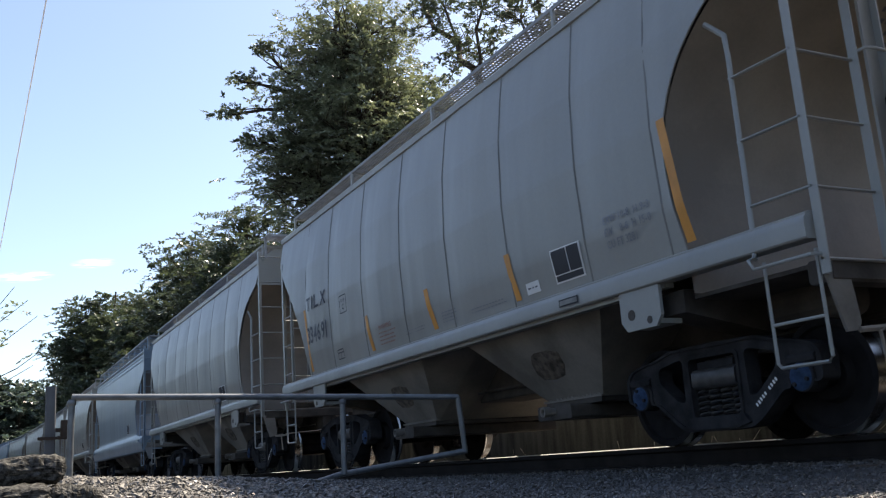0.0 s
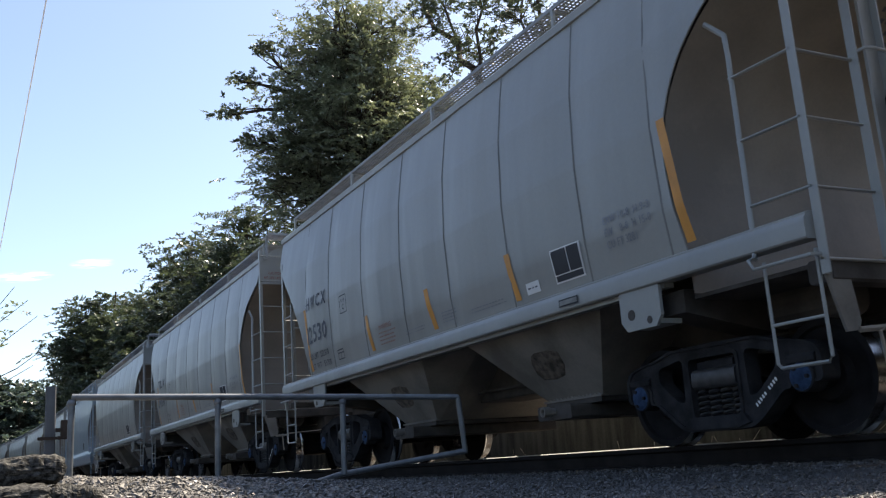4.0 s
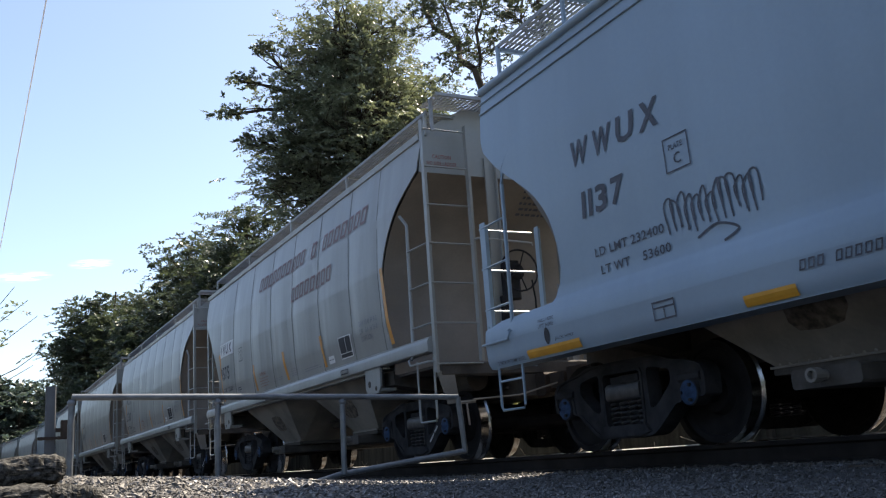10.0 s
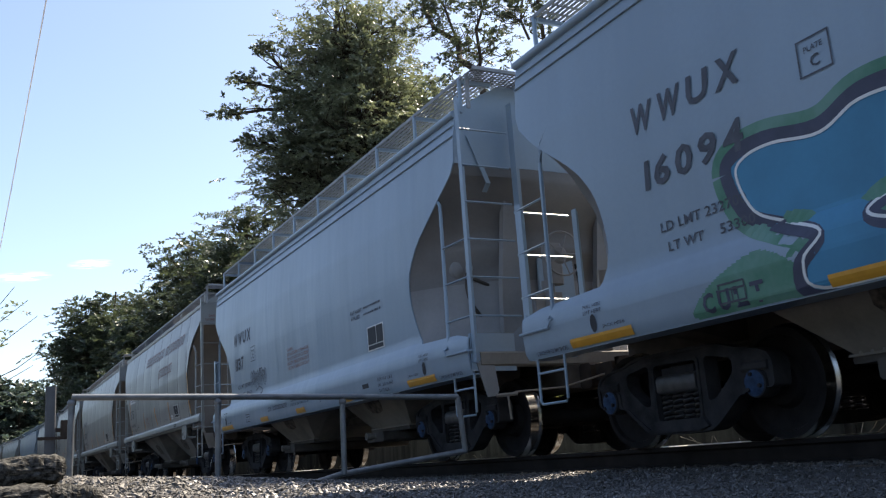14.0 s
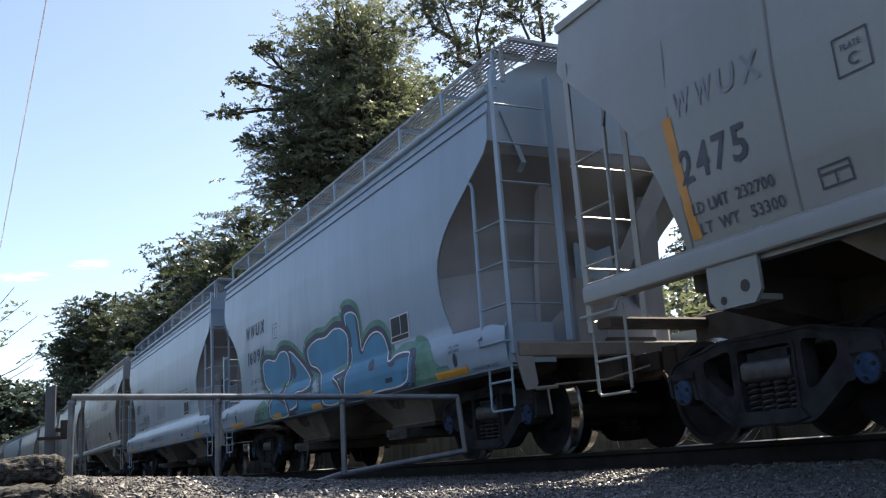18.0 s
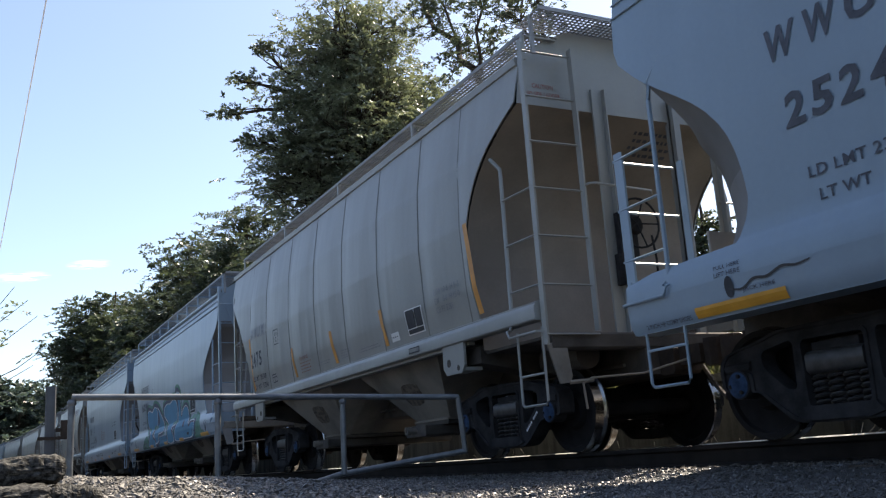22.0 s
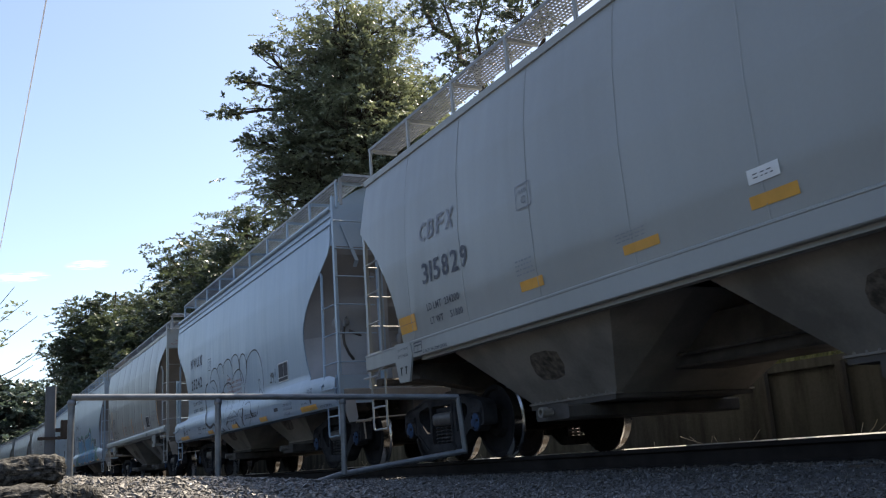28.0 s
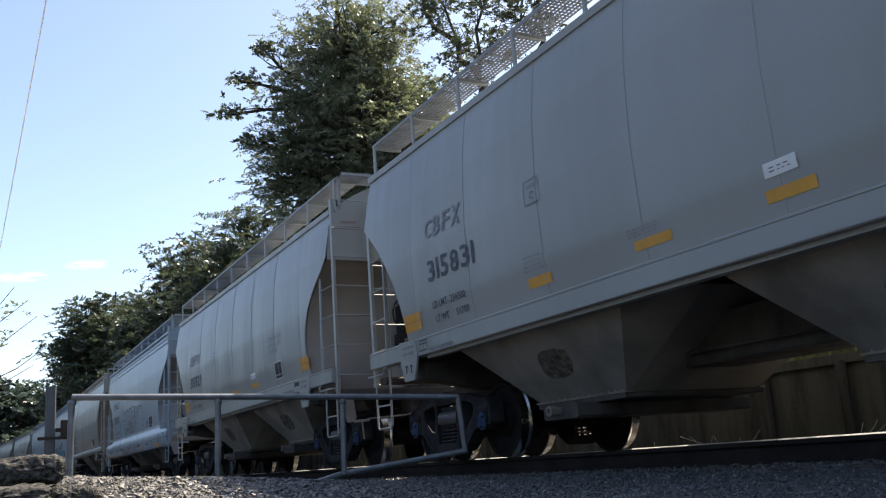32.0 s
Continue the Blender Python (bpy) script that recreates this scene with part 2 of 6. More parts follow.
def part(name, shape, mats, parent, label="", smooth=None, at=None):
    me = shape if isinstance(shape, bpy.types.Mesh) else shape.mesh(name, mats, smooth)
    ob = new(name, me)
    ob.parent = parent
    if at is not None:
        ob.location = at
    return tagged(ob, label)

# ---------------------------------------------------------------- the train's way
CURVE_Y, CURVE_R = 57.0, 530.0      # straight to here, then a wide bend to the left


def on_track(s, x=0.0, z=0.0):
    """Point at s metres along the track, x metres right of its centre, and its heading."""
    if s <= CURVE_Y:
        return Vector((TRACK_X + x, s, z)), 0.0
    a = (s - CURVE_Y) / CURVE_R
    return Vector((TRACK_X - CURVE_R + (CURVE_R + x) * math.cos(a), CURVE_Y + (CURVE_R + x) * math.sin(a), z)), a


def travelled(t):
    """Metres that the train has gone since mid-clip; it slows a little, then gathers speed."""
    u = t - 16.0
    return 2.9952 * u + 0.0057 * u * u / 16 + 0.0854 * u ** 3 / 256


# ---------------------------------------------------------------- ground and track


def smooth(a, b, v):
    k = min(max((v - a) / (b - a), 0.0), 1.0)
    return k * k * (3 - 2 * k)


def ground_z(x, y):
    """Height of the ground: level by the track, a low rise before the barrier, a bank beyond the track."""
    rise = smooth(5.0, 8.8, y) * (1 - smooth(11.0, 17.0, y)) * max(0.0, min(0.36, 0.40 - 0.078 * x))
    cut = on_track(y)[0].x if y > CURVE_Y else TRACK_X
    bank = 1.15 * (x > cut + 2.75) + 1.2 * smooth(cut + 3.0, cut + 8.0, x)
    near_track = 1 - smooth(1.15, 1.9, abs(x - cut))
    return -0.25 + rise + bank + 0.062 * near_track + 0.02 * noise.noise((x * 0.7, y * 0.7, 3.1)) * (abs(x - cut) > 2)


def steps(a, b, n):
    return [a + (b - a) * i / n for i in range(n + 1)]


xs = [-1500, -600, -250, -120, -60, -30, -15] + steps(-8, -1.2, 17) + steps(-1, 9, 50) + [9.13, 9.17] + steps(9.4, 13.4, 20) + steps(14, 30, 10) + [40, 60, 100, 180, 350, 700, 1500]
ys = [-1500, -600, -250, -100, -50, -25, -12] + steps(-8, 0, 16) + steps(0.2, 18, 89) + steps(19, 60, 30) + steps(65, 180, 20) + [220, 300, 450, 700, 1100, 1500]
sheet = Shape().grid([[(x, y, ground_z(x, y)) for x in xs] for y in ys])
ground = new("ground", sheet.mesh("ground", GROUND, 60))
tagged(ground, "grey gravelly earth beside the railway track", "ground", kind="structure")

RAIL_RING = [(-0.035, 0.0), (0.035, 0.0), (0.036, -0.035), (0.009, -0.05), (0.009, -0.15), (0.068, -0.165), (0.068, -0.18),
             (-0.068, -0.18), (-0.068, -0.165), (-0.009, -0.15), (-0.009, -0.05), (-0.036, -0.035)]


def rail(offset):
    s = Shape()
    # the far rail's head is reshaped so that its painted gleam shows
    ring = RAIL_RING if offset < 0 else [(-0.010, 0.005)] + RAIL_RING[1:-1] + [(-0.036, -0.035), (-0.034, -0.012)]
    stations = [-40.0] + steps(-30, 44, 37) + steps(46, 200, 77)
    rows = []
    for st in stations:
        rows.append([tuple(on_track(st, offset + a, b)[0]) for a, b in ring])
    n = len(ring)
    for i in range(len(rows) - 1):
        for k in range(n):
            k2 = (k + 1) % n
            s.add([rows[i][k], rows[i][k2], rows[i + 1][k2], rows[i + 1][k]], [(0, 1, 2, 3)], 1 if k == 0 or (offset > 0 and k >= n - 2) else 0)
    ob = new("rail", s.mesh("rail", [RAIL, RAILTOP]))
    return tagged(ob, "brown steel rail, its worn head coloured bright like a gleam", "rail", "rails of the track", kind="structure")


for side in (-0.753, 0.753):
    rail(side)
tie_mesh = Shape().box(-1.3, 1.3, -0.115, 0.115, -0.18, 0.0, c=0.012).mesh("tie", TIE)
track_bed = thing("track_bed", "dark timber sleepers set in dirty ballast under the rails", "sleepers", kind="structure")
for i in range(190):
    p, a = on_track(-14 + i * 0.52)
    tie = part("tie", tie_mesh, None, track_bed)
    tie.matrix_basis = pose(p.x + random.uniform(-0.03, 0.03), p.y, -0.184, 0, 0, math.degrees(a) + random.uniform(-1, 1))

# ---------------------------------------------------------------- covered hopper cars
SIDE = {
    "T": dict(tip=5.65, z=(1.33, 1.8, 2.5, 3.2, 3.7, 4.0), w=(1.50, 1.565, 1.60, 1.57, 1.50, 1.45),
              ez=(1.33, 1.55, 1.80, 2.03, 2.25, 2.49, 2.70, 2.92, 3.10, 3.26, 3.42, 3.53, 4.0), e=(1.20, 1.22, 1.25, 1.27, 1.26, 1.20, 1.12, 0.98, 0.80, 0.58, 0.33, 0.16, 0.11),
              lead=(1.30, 1.29, 1.24, 1.17, 1.07, 0.94, 0.77, 0.55, 0.34, 0.15, -0.05, -0.14, -0.13), top=4.0, neck=3.51, seams=(-4.28, -3.22, -1.92, -0.62, 0.62, 1.92, 3.22, 4.28), bulge=0.030),
    "C": dict(tip=5.82, z=(0.90, 0.96, 1.16, 1.28, 1.36, 1.43, 1.7, 2.3, 3.0, 3.6, 3.94), w=(1.545, 1.58, 1.60, 1.59, 1.56, 1.525, 1.53, 1.555, 1.555, 1.52, 1.47),
              ez=(0.90, 1.30, 1.36, 1.39, 1.6, 1.81, 2.05, 2.25, 2.45, 2.65, 2.92, 3.20, 3.34, 3.94), e=(0.0, 0.0, 0.30, 1.22, 1.36, 1.45, 1.49, 1.47, 1.34, 1.14, 0.66, 0.22, 0.13, 0.12),
              lead=(0.0, 0.0, 0.30, 1.22, 1.38, 1.38, 1.34, 1.26, 1.10, 0.85, 0.46, 0.17, 0.12, 0.12), top=3.94, neck=3.32, seams=(-4.2, 0.0, 4.2), bulge=0.0),
    "H": dict(tip=5.75, z=(1.33, 1.8, 2.5, 3.2, 3.65, 3.90), w=(1.52, 1.575, 1.60, 1.57, 1.51, 1.46),
              ez=(1.33, 1.45, 1.75, 1.98, 2.15, 2.30, 2.50, 2.73, 3.00, 3.16, 3.90), e=(1.08, 1.10, 1.16, 1.19, 1.17, 1.11, 0.96, 0.74, 0.34, 0.17, 0.10),
              lead=(1.12, 1.12, 1.10, 1.02, 0.94, 0.85, 0.71, 0.50, 0.17, -0.04, 0.04), top=3.90, neck=3.12, seams=(-4.3, -2.9, -1.45, 0.0, 1.45, 2.9, 4.3), bulge=0.014),
}


def half_width(kind, z):
    d = SIDE[kind]
    return float(np.interp(z, d["z"], d["w"]))


def side_end(kind, z, gy=-1):
    """How far the side sheet reaches towards the trailing (-1) or the leading end (1)."""
    d = SIDE[kind]
    e = d["lead"] if gy > 0 and "lead" in d else d["e"]
    taps = (-0.10, -0.05, 0.0, 0.05, 0.10) if 1.55 < z < d["neck"] - 0.15 else (0.0,)
    return d["tip"] - sum(float(np.interp(z + o, d["ez"], e)) for o in taps) / len(taps)


def panel_end(kind, gy):
    return SIDE[kind]["tip"] - (0.12 if gy < 0 or "lead" not in SIDE[kind] else SIDE[kind]["lead"][-1])


def inner_end(kind):
    return SIDE[kind]["tip"] - 1.5


def side_x(kind, y, z):
    """How far the side sheet stands out from the car's middle; panels swell a little between their seams."""
    d = SIDE[kind]
    k = 0.0
    if d["bulge"]:
        e = [-5.6, *d["seams"], 5.6]
        i = max(0, min(len(e) - 2, int(np.searchsorted(e, y)) - 1))
        u = min(max((y - e[i]) / (e[i + 1] - e[i]), 0.0), 1.0)
        k = d["bulge"] * math.sin(math.pi * u) ** 0.6 * smooth(d["z"][0], 1.9, z) * (1 - 0.8 * smooth(3.3, d["top"], z))
    return half_width(kind, z) + k


def side_sheet(kind, sign):
    d = SIDE[kind]
    zs = sorted(set(list(d["z"]) + list(d["ez"]) + steps(d["z"][0], d["top"], 24)))
    i = inner_end(kind)
    inside = [e for e in d["seams"] if abs(e) < i]
    cols = [-i] + inside + [i]
    cols = [y for a, b in zip(cols, cols[1:]) for y in steps(a, b, 5 if d["bulge"] else 2)[:-1]] + [i]
    rows = []
    for z in zs:
        e, h = side_end(kind, z), side_end(kind, z, 1)
        yy = [-e + (e - i) * k / 8 for k in range(8)] + cols + [i + (h - i) * (k + 1) / 8 for k in range(8)]
        rows.append([(sign * side_x(kind, y, z), y, z) for y in yy])
    s = Shape().grid(rows)
    inner = [[(p[0] - sign * 0.014, p[1], p[2]) for p in r] for r in rows]
    s.grid(inner)
    for a, b in ((rows[0], inner[0]), (rows[-1], inner[-1]), ([r[0] for r in rows], [r[0] for r in inner]), ([r[-1] for r in rows], [r[-1] for r in inner])):
        s.grid([a, b])
    return s


def seam_strip(kind, y, sign, wide=0.018):
    """A weld seam down the side sheet."""
    d = SIDE[kind]
    zs = [z for z in steps(max(d["z"][0], 1.38), d["top"] - 0.08, 18) if side_end(kind, z, y) > abs(y) + 0.03 and (z > 2.7 or abs(y) < side_end(kind, 2.2, y))]
    s = Shape()
    s.grid([[(sign * (side_x(kind, y + o, z) + h), y + o, z) for o, h in ((-wide, 0.001), (-wide * 0.4, 0.006), (wide * 0.4, 0.006), (wide, 0.001))] for z in zs])
    return s


def slab(s, quad, t, slot=0):
    """A plate on four corners with thickness t along its normal."""
    q = [Vector(p) for p in quad]
    nrm = (q[1] - q[0]).cross(q[3] - q[0]).normalized() * t
    return s.add(q + [p + nrm for p in q], [(3, 2, 1, 0), (4, 5, 6, 7), (0, 1, 5, 4), (1, 2, 6, 5), (2, 3, 7, 6), (3, 0, 4, 7)], slot)


def wheelset_mesh():
    s = Shape()
    r = 0.43
    for g in (-1, 1):
        prof = [(g * 0.70, 0.10), (g * 0.70, 0.17), (g * 0.735, 0.20), (g * 0.725, 0.36), (g * 0.695, 0.385), (g * 0.695, r + 0.022), (g * 0.713, r + 0.026), (g * 0.73, r), (g * 0.83, r - 0.006),
                (g * 0.832, 0.375), (g * 0.80, 0.36), (g * 0.775, 0.20), (g * 0.84, 0.17), (g * 0.84, 0.09)]
        s.lathe(prof, 36, "x", slots=[0, 0, 0, 0, 0, 1, 1, 1, 0, 0, 0, 0, 0])
        s.lathe([(g * 0.84, 0.085), (g * 0.95, 0.085), (g * 0.95, 0.110), (g * 1.10, 0.110), (g * 1.11, 0.10), (g * 1.125, 0.05), (g * 1.125, 0.0)], 20, "x", slots=[0, 0, 3, 3, 2, 2])
        for k in range(3):
            a = 2 * math.pi * k / 3
            s.tube([(g * 1.11, 0.07 * math.cos(a), 0.07 * math.sin(a)), (g * 1.137, 0.07 * math.cos(a), 0.07 * math.sin(a))], 0.016, 6, 3)
    s.lathe([(-0.72, 0.085), (0.72, 0.085)], 16, "x")
    return s.mesh("wheelset", [WHEEL, TREAD, BEARING, TRUCK], 40)


def rounded(pts, r, n=3):
    """A closed outline with its corners rounded off."""
    out, k = [], len(pts)
    for i in range(k):
        p, a, b = Vector(pts[i]), Vector(pts[i - 1]), Vector(pts[(i + 1) % k])
        ra = min(r, 0.45 * (a - p).length, 0.45 * (b - p).length)
        u, w = p + (a - p).normalized() * ra, p + (b - p).normalized() * ra
        out += [tuple(u * (1 - t) ** 2 + p * 2 * t * (1 - t) + w * t * t) for t in (q / n for q in range(n + 1))]
    return out


def side_frame_mesh():
    """Cast side frame: an arched plate with rounded openings, jaws over the bearings and a raised rim."""
    half = [(0.0, 0.80), (0.50, 0.79), (0.70, 0.73), (0.90, 0.70), (1.04, 0.66), (1.09, 0.58), (1.08, 0.40), (1.01, 0.38), (1.00, 0.52), (0.80, 0.52), (0.79, 0.36), (0.72, 0.36), (0.45, 0.15), (0.36, 0.11), (0.0, 0.10)]
    outline = rounded([p for p in half] + [(-y, z) for y, z in half[-2:0:-1]], 0.05)
    window = rounded([(-0.26, 0.21), (0.26, 0.21), (0.27, 0.69), (-0.27, 0.69)], 0.05)
    holes = [window] + [rounded([(g * 0.35, 0.71), (g * 0.66, 0.655), (g * 0.66, 0.54), (g * 0.45, 0.36), (g * 0.36, 0.34)], 0.06) for g in (-1, 1)]
    bm = bmesh.new()
    edges = []
    for ring in [outline] + holes:
        vs = [bm.verts.new((0.075, y, z)) for y, z in ring]
        edges += [bm.edges.new((vs[i], vs[(i + 1) % len(vs)])) for i in range(len(vs))]
    bmesh.ops.triangle_fill(bm, use_beauty=True, use_dissolve=False, edges=edges)
    got = bmesh.ops.extrude_face_region(bm, geom=bm.faces[:])
    for v in got["geom"]:
        if isinstance(v, bmesh.types.BMVert):
            v.co.x = -0.075
    bmesh.ops.recalc_face_normals(bm, faces=bm.faces)
    me = bpy.data.meshes.new("side_frame")
    bm.to_mesh(me)
    bm.free()
    s = Shape()
    for g in (-1, 1):
        for ring, w in ((outline, 0.016), (window, 0.014)):
            n = len(ring)
            c = Vector((sum(p[0] for p in ring) / n, sum(p[1] for p in ring) / n))
            k = -1 if ring is outline else 1
            inner = [tuple(Vector(p) + (Vector(p) - c).normalized() * k * 0.035) for p in ring]
            for i in range(n):
                j = (i + 1) % n
                x0, x1 = g * 0.074, g * (0.074 + w)
                s.add([(x0, *ring[i]), (x0, *ring[j]), (x1, *ring[j]), (x1, *ring[i]), (x1, *inner[j]), (x1, *inner[i]), (x0, *inner[j]), (x0, *inner[i])], [(0, 1, 2, 3), (3, 2, 4, 5), (5, 4, 6, 7)])
    for g in (-1, 1):
        s.box(-0.10, 0.10, g * 0.9 - 0.13, g * 0.9 + 0.13, 0.52, 0.60, c=0.02)
    s.prism([(-0.36, 0.15), (-0.30, 0.22), (0.30, 0.22), (0.36, 0.15), (0.25, 0.12), (-0.25, 0.12)], "x", -0.11, 0.11)
    s.add([v.co for v in me.vertices], [tuple(p.vertices) for p in me.polygons])
    return s.mesh("side_frame", TRUCK, 35)


def spring_mesh():
    s = Shape()
    for y in (-0.20, -0.067, 0.067, 0.20):
        pts = [(0.055 * math.cos(a), y + 0.055 * math.sin(a), 0.22 + 0.22 * a / (10 * math.pi)) for a in steps(0, 10 * math.pi, 45)]
        s.tube(pts, 0.014, 4)
    s.box(-0.09, 0.09, -0.245, 0.245, 0.44, 0.60, c=0.03)
    return s.mesh("spring_nest", SPRING, 60)


def bolster_mesh():
    s = Shape()
    s.prism([(-1.05, 0.55), (-0.6, 0.48), (0.6, 0.48), (1.05, 0.55), (1.05, 0.66), (0.4, 0.70), (-0.4, 0.70), (-1.05, 0.66)], "y", -0.20, 0.20)
    s.lathe([(0.70, 0.0), (0.70, 0.20), (0.86, 0.20), (0.86, 0.0)], 16, "z")
    for g in (-1, 1):
        s.tube([(-0.78, g * 0.36, 0.36), (0.78, g * 0.36, 0.36)], 0.035, 6)
        for x in (-0.75, 0.75):
            s.box(x - 0.04, x + 0.04, g * 0.40, g * 0.46, 0.26, 0.52)
    return s.mesh("truck", TRUCK, 35)


MESH = dict(wheelset=wheelset_mesh(), side_frame=side_frame_mesh(), spring=spring_mesh(), bolster=bolster_mesh())


TRUCK_AT = {"T": (4.16, 4.07), "C": (4.31, 4.43), "H": (4.62, 4.44)}      # leading, trailing


def truck(car, y, marked=False):
    t = part("truck", MESH["bolster"], None, car, "grimy four-wheel truck", at=(0, y, 0))
    for g in (-1, 1):
        part("side_frame", MESH["side_frame"], None, t, at=(g * 1.0, 0, 0))
        part("spring_nest", MESH["spring"], None, t, at=(g * 1.0, 0, 0))
    for g in (-1, 1):
        part("wheelset", MESH["wheelset"], None, t, "dark wheels with bright treads and blue bearing caps", at=(0, g * 0.9, 0.43))
    if marked:
        # worn white characters down the trailing arm of the near frame
        s = Shape()
        for i in range(10):
            if i != 4:
                a, b = -0.655 + 0.024 * i, 0.425 - 0.019 * i
                s.add([(-1.0895, a + p, b + q) for p, q in ((-0.012, 0.010), (0.002, -0.001), (0.020, 0.022), (0.006, 0.033))], [(0, 1, 2, 3)])
        tagged(part("small_print", s, WHITE_TAPE, t, "worn white stencil marks"), kind="stuff")
    return t


def bar(name, parent, mat, a, b, r=0.012):
    s = Shape().tube([a, b], r, 6)
    return part(name, s, mat, parent, smooth=60)


LADDER_TOP = {"T": 3.54, "C": 2.46, "H": 3.20}


def ladder(car, kind, gx, gy, paint):
    """Corner ladder: end stiles and rungs, a side stile with its grab irons, and the stirrup below."""
    d = SIDE[kind]
    tip, w = d["tip"], 1.53
    zs = {"T": steps(1.12, 4.02, 6), "C": steps(1.10, 3.68, 6)[1:], "H": steps(0.90, 4.03, 7)[1:]}[kind]
    yl = gy * (tip + 0.02)
    crown = (d["top"] + 0.12, d["top"] + 0.10) if gy < 0 else (LADDER_TOP[kind], LADDER_TOP[kind] if kind == "C" else d["neck"] + 0.03)
    if gy > 0:
        zs = {"T": [1.12, 1.60, 2.08, 2.56], "C": [1.52, 1.96, 2.40], "H": [1.06, 1.47, 1.87, 2.28, 2.69]}[kind]

    def angle_iron(x, z0, z1, t):
        i = -gx
        return Shape().prism([(gx * x, yl - t), (gx * x + i * 0.009, yl - t), (gx * x + i * 0.009, yl - 0.005), (gx * x + i * t, yl - 0.005), (gx * x + i * t, yl + 0.005), (gx * x, yl + 0.005)], "z", z0, z1)
    lad = part("ladder", angle_iron(w + 0.02, 1.02, crown[0], 0.068 if kind != "C" or gy < 0 else 0.10), paint, car)
    part("stile", angle_iron(0.94 if kind != "C" else 0.86, 1.15, crown[1], 0.072 if kind != "C" or gy > 0 else 0.11), paint, lad)
    for z in zs:
        bar("rung", lad, paint, (gx * (w + 0.02), gy * (tip + 0.035), z), (gx * 0.90, gy * (tip + 0.035), z))
    if kind != "C" and gx < 0:
        # bent handhold from the ladder to the brake stand
        z = 2.60
        s = Shape().tube([(gx * 0.92, gy * (tip + 0.03), z + 0.02), (gx * 0.90, gy * (tip + 0.13), z + 0.03), (gx * 0.84, gy * (tip + 0.15), z + 0.03), (gx * 0.14, gy * (tip + 0.15), z), (gx * 0.10, gy * (tip + 0.10), z - 0.02)], 0.013, 6)
        part("end_handhold", s, paint, lad, smooth=60)
    ys = tip - 0.5
    s = Shape()
    s.tube([(gx * (half_width(kind, 3.1) - 0.02), gy * (tip - 0.68), 3.08), (gx * 1.54, gy * (ys - 0.02), 2.92), (gx * 1.55, gy * ys, 2.75), (gx * 1.56, gy * ys, 1.30), (gx * 1.60, gy * (ys + 0.02), 1.22)], 0.022, 6)
    part("side_stile", s, paint, lad, smooth=60)
    for z in zs:
        if 1.3 < z < 2.8:
            bar("grab_iron", lad, paint, (gx * 1.56, gy * (ys - 0.02), z), (gx * (w + 0.01), gy * (tip + 0.03), z))
    s = Shape()
    z1 = 1.2 if kind != "C" else 0.95
    s.tube([(gx * 1.53, gy * (tip - 0.02), z1), (gx * 1.53, gy * (tip - 0.02), 0.50), (gx * 1.53, gy * (tip - 0.05), 0.47), (gx * 1.53, gy * (tip - 0.44), 0.47), (gx * 1.53, gy * (tip - 0.47), 0.50), (gx * 1.53, gy * (tip - 0.47), z1)], 0.014, 6)
    s.tube([(gx * 1.53, gy * (tip - 0.02), 0.76), (gx * 1.53, gy * (tip - 0.47), 0.76)], 0.012, 6)
    st = part("stirrup", s, paint, lad, smooth=60)
    if kind == "C" and gy > 0:
        st.location.y = -0.10
    s = Shape()
    s.tube([(gx * 1.56, gy * (ys - 0.02), 1.24), (gx * 1.62, gy * (ys - 0.02), 1.22), (gx * 1.62, gy * (ys + 0.02), 1.15), (gx * 1.62, gy * (tip + 0.02), 1.15), (gx * 1.55, gy * (tip + 0.03), 1.15)], 0.013, 6)
    part("handhold", s, paint, lad, smooth=60)


WALK_UP = {"T": 0.27, "C": 0.40, "H": 0.48}


def grating(kind, g):
    """Roof walk along one eave: a perforated plate of long and cross bars with a folded outer edge."""
    d = SIDE[kind]
    s = Shape()
    z, x0, x1 = d["top"] + WALK_UP[kind], 1.00, 1.40
    y0, y1 = -d["tip"] + 0.05, d["tip"] - WALK_END[kind]
    nb, gap, w = (7, 0.16, 0.015) if kind == "C" else (8, 0.055, 0.0095)
    for x in steps(x0, x1, nb):
        s.box(g * x - w, g * x + w, y0, y1, z - 0.005, z + 0.005)
    for y in steps(y0, y1, int((y1 - y0) / gap)):
        s.box(min(g * x0, g * x1), max(g * x0, g * x1), y - w, y + w, z - 0.004, z + 0.004)
    s.box(min(g * x1, g * x1 + g * 0.02), max(g * x1, g * x1 + g * 0.02), y0 - 0.02, y1 + 0.02, z - 0.02, z + 0.02)
    return s


def crossover(kind):
    """Walkway across the trailing end."""
    d = SIDE[kind]
    s = Shape()
    z, ya, yb = d["top"] + WALK_UP[kind] + (0.13 if kind == "T" else 0.0), -d["tip"] - 0.26, -d["tip"] + 0.20
    for y in steps(ya, yb, 9):
        s.box(-1.4, 1.4, y - 0.009, y + 0.009, z - 0.005, z + 0.005)
    for x in steps(-1.4, 1.4, 50):
        s.box(x - 0.009, x + 0.009, ya, yb, z - 0.004, z + 0.004)
    s.box(-1.42, 1.42, ya - 0.02, ya, z - 0.02, z + 0.02)
    for g in (-1, 1):
        s.box(g * 1.40 - 0.02, g * 1.40 + 0.02, yb - 0.30, yb - 0.27, d["top"] - 0.02, z)
    return s


WALK_END = {"T": 0.40, "C": 0.40, "H": 0.06}


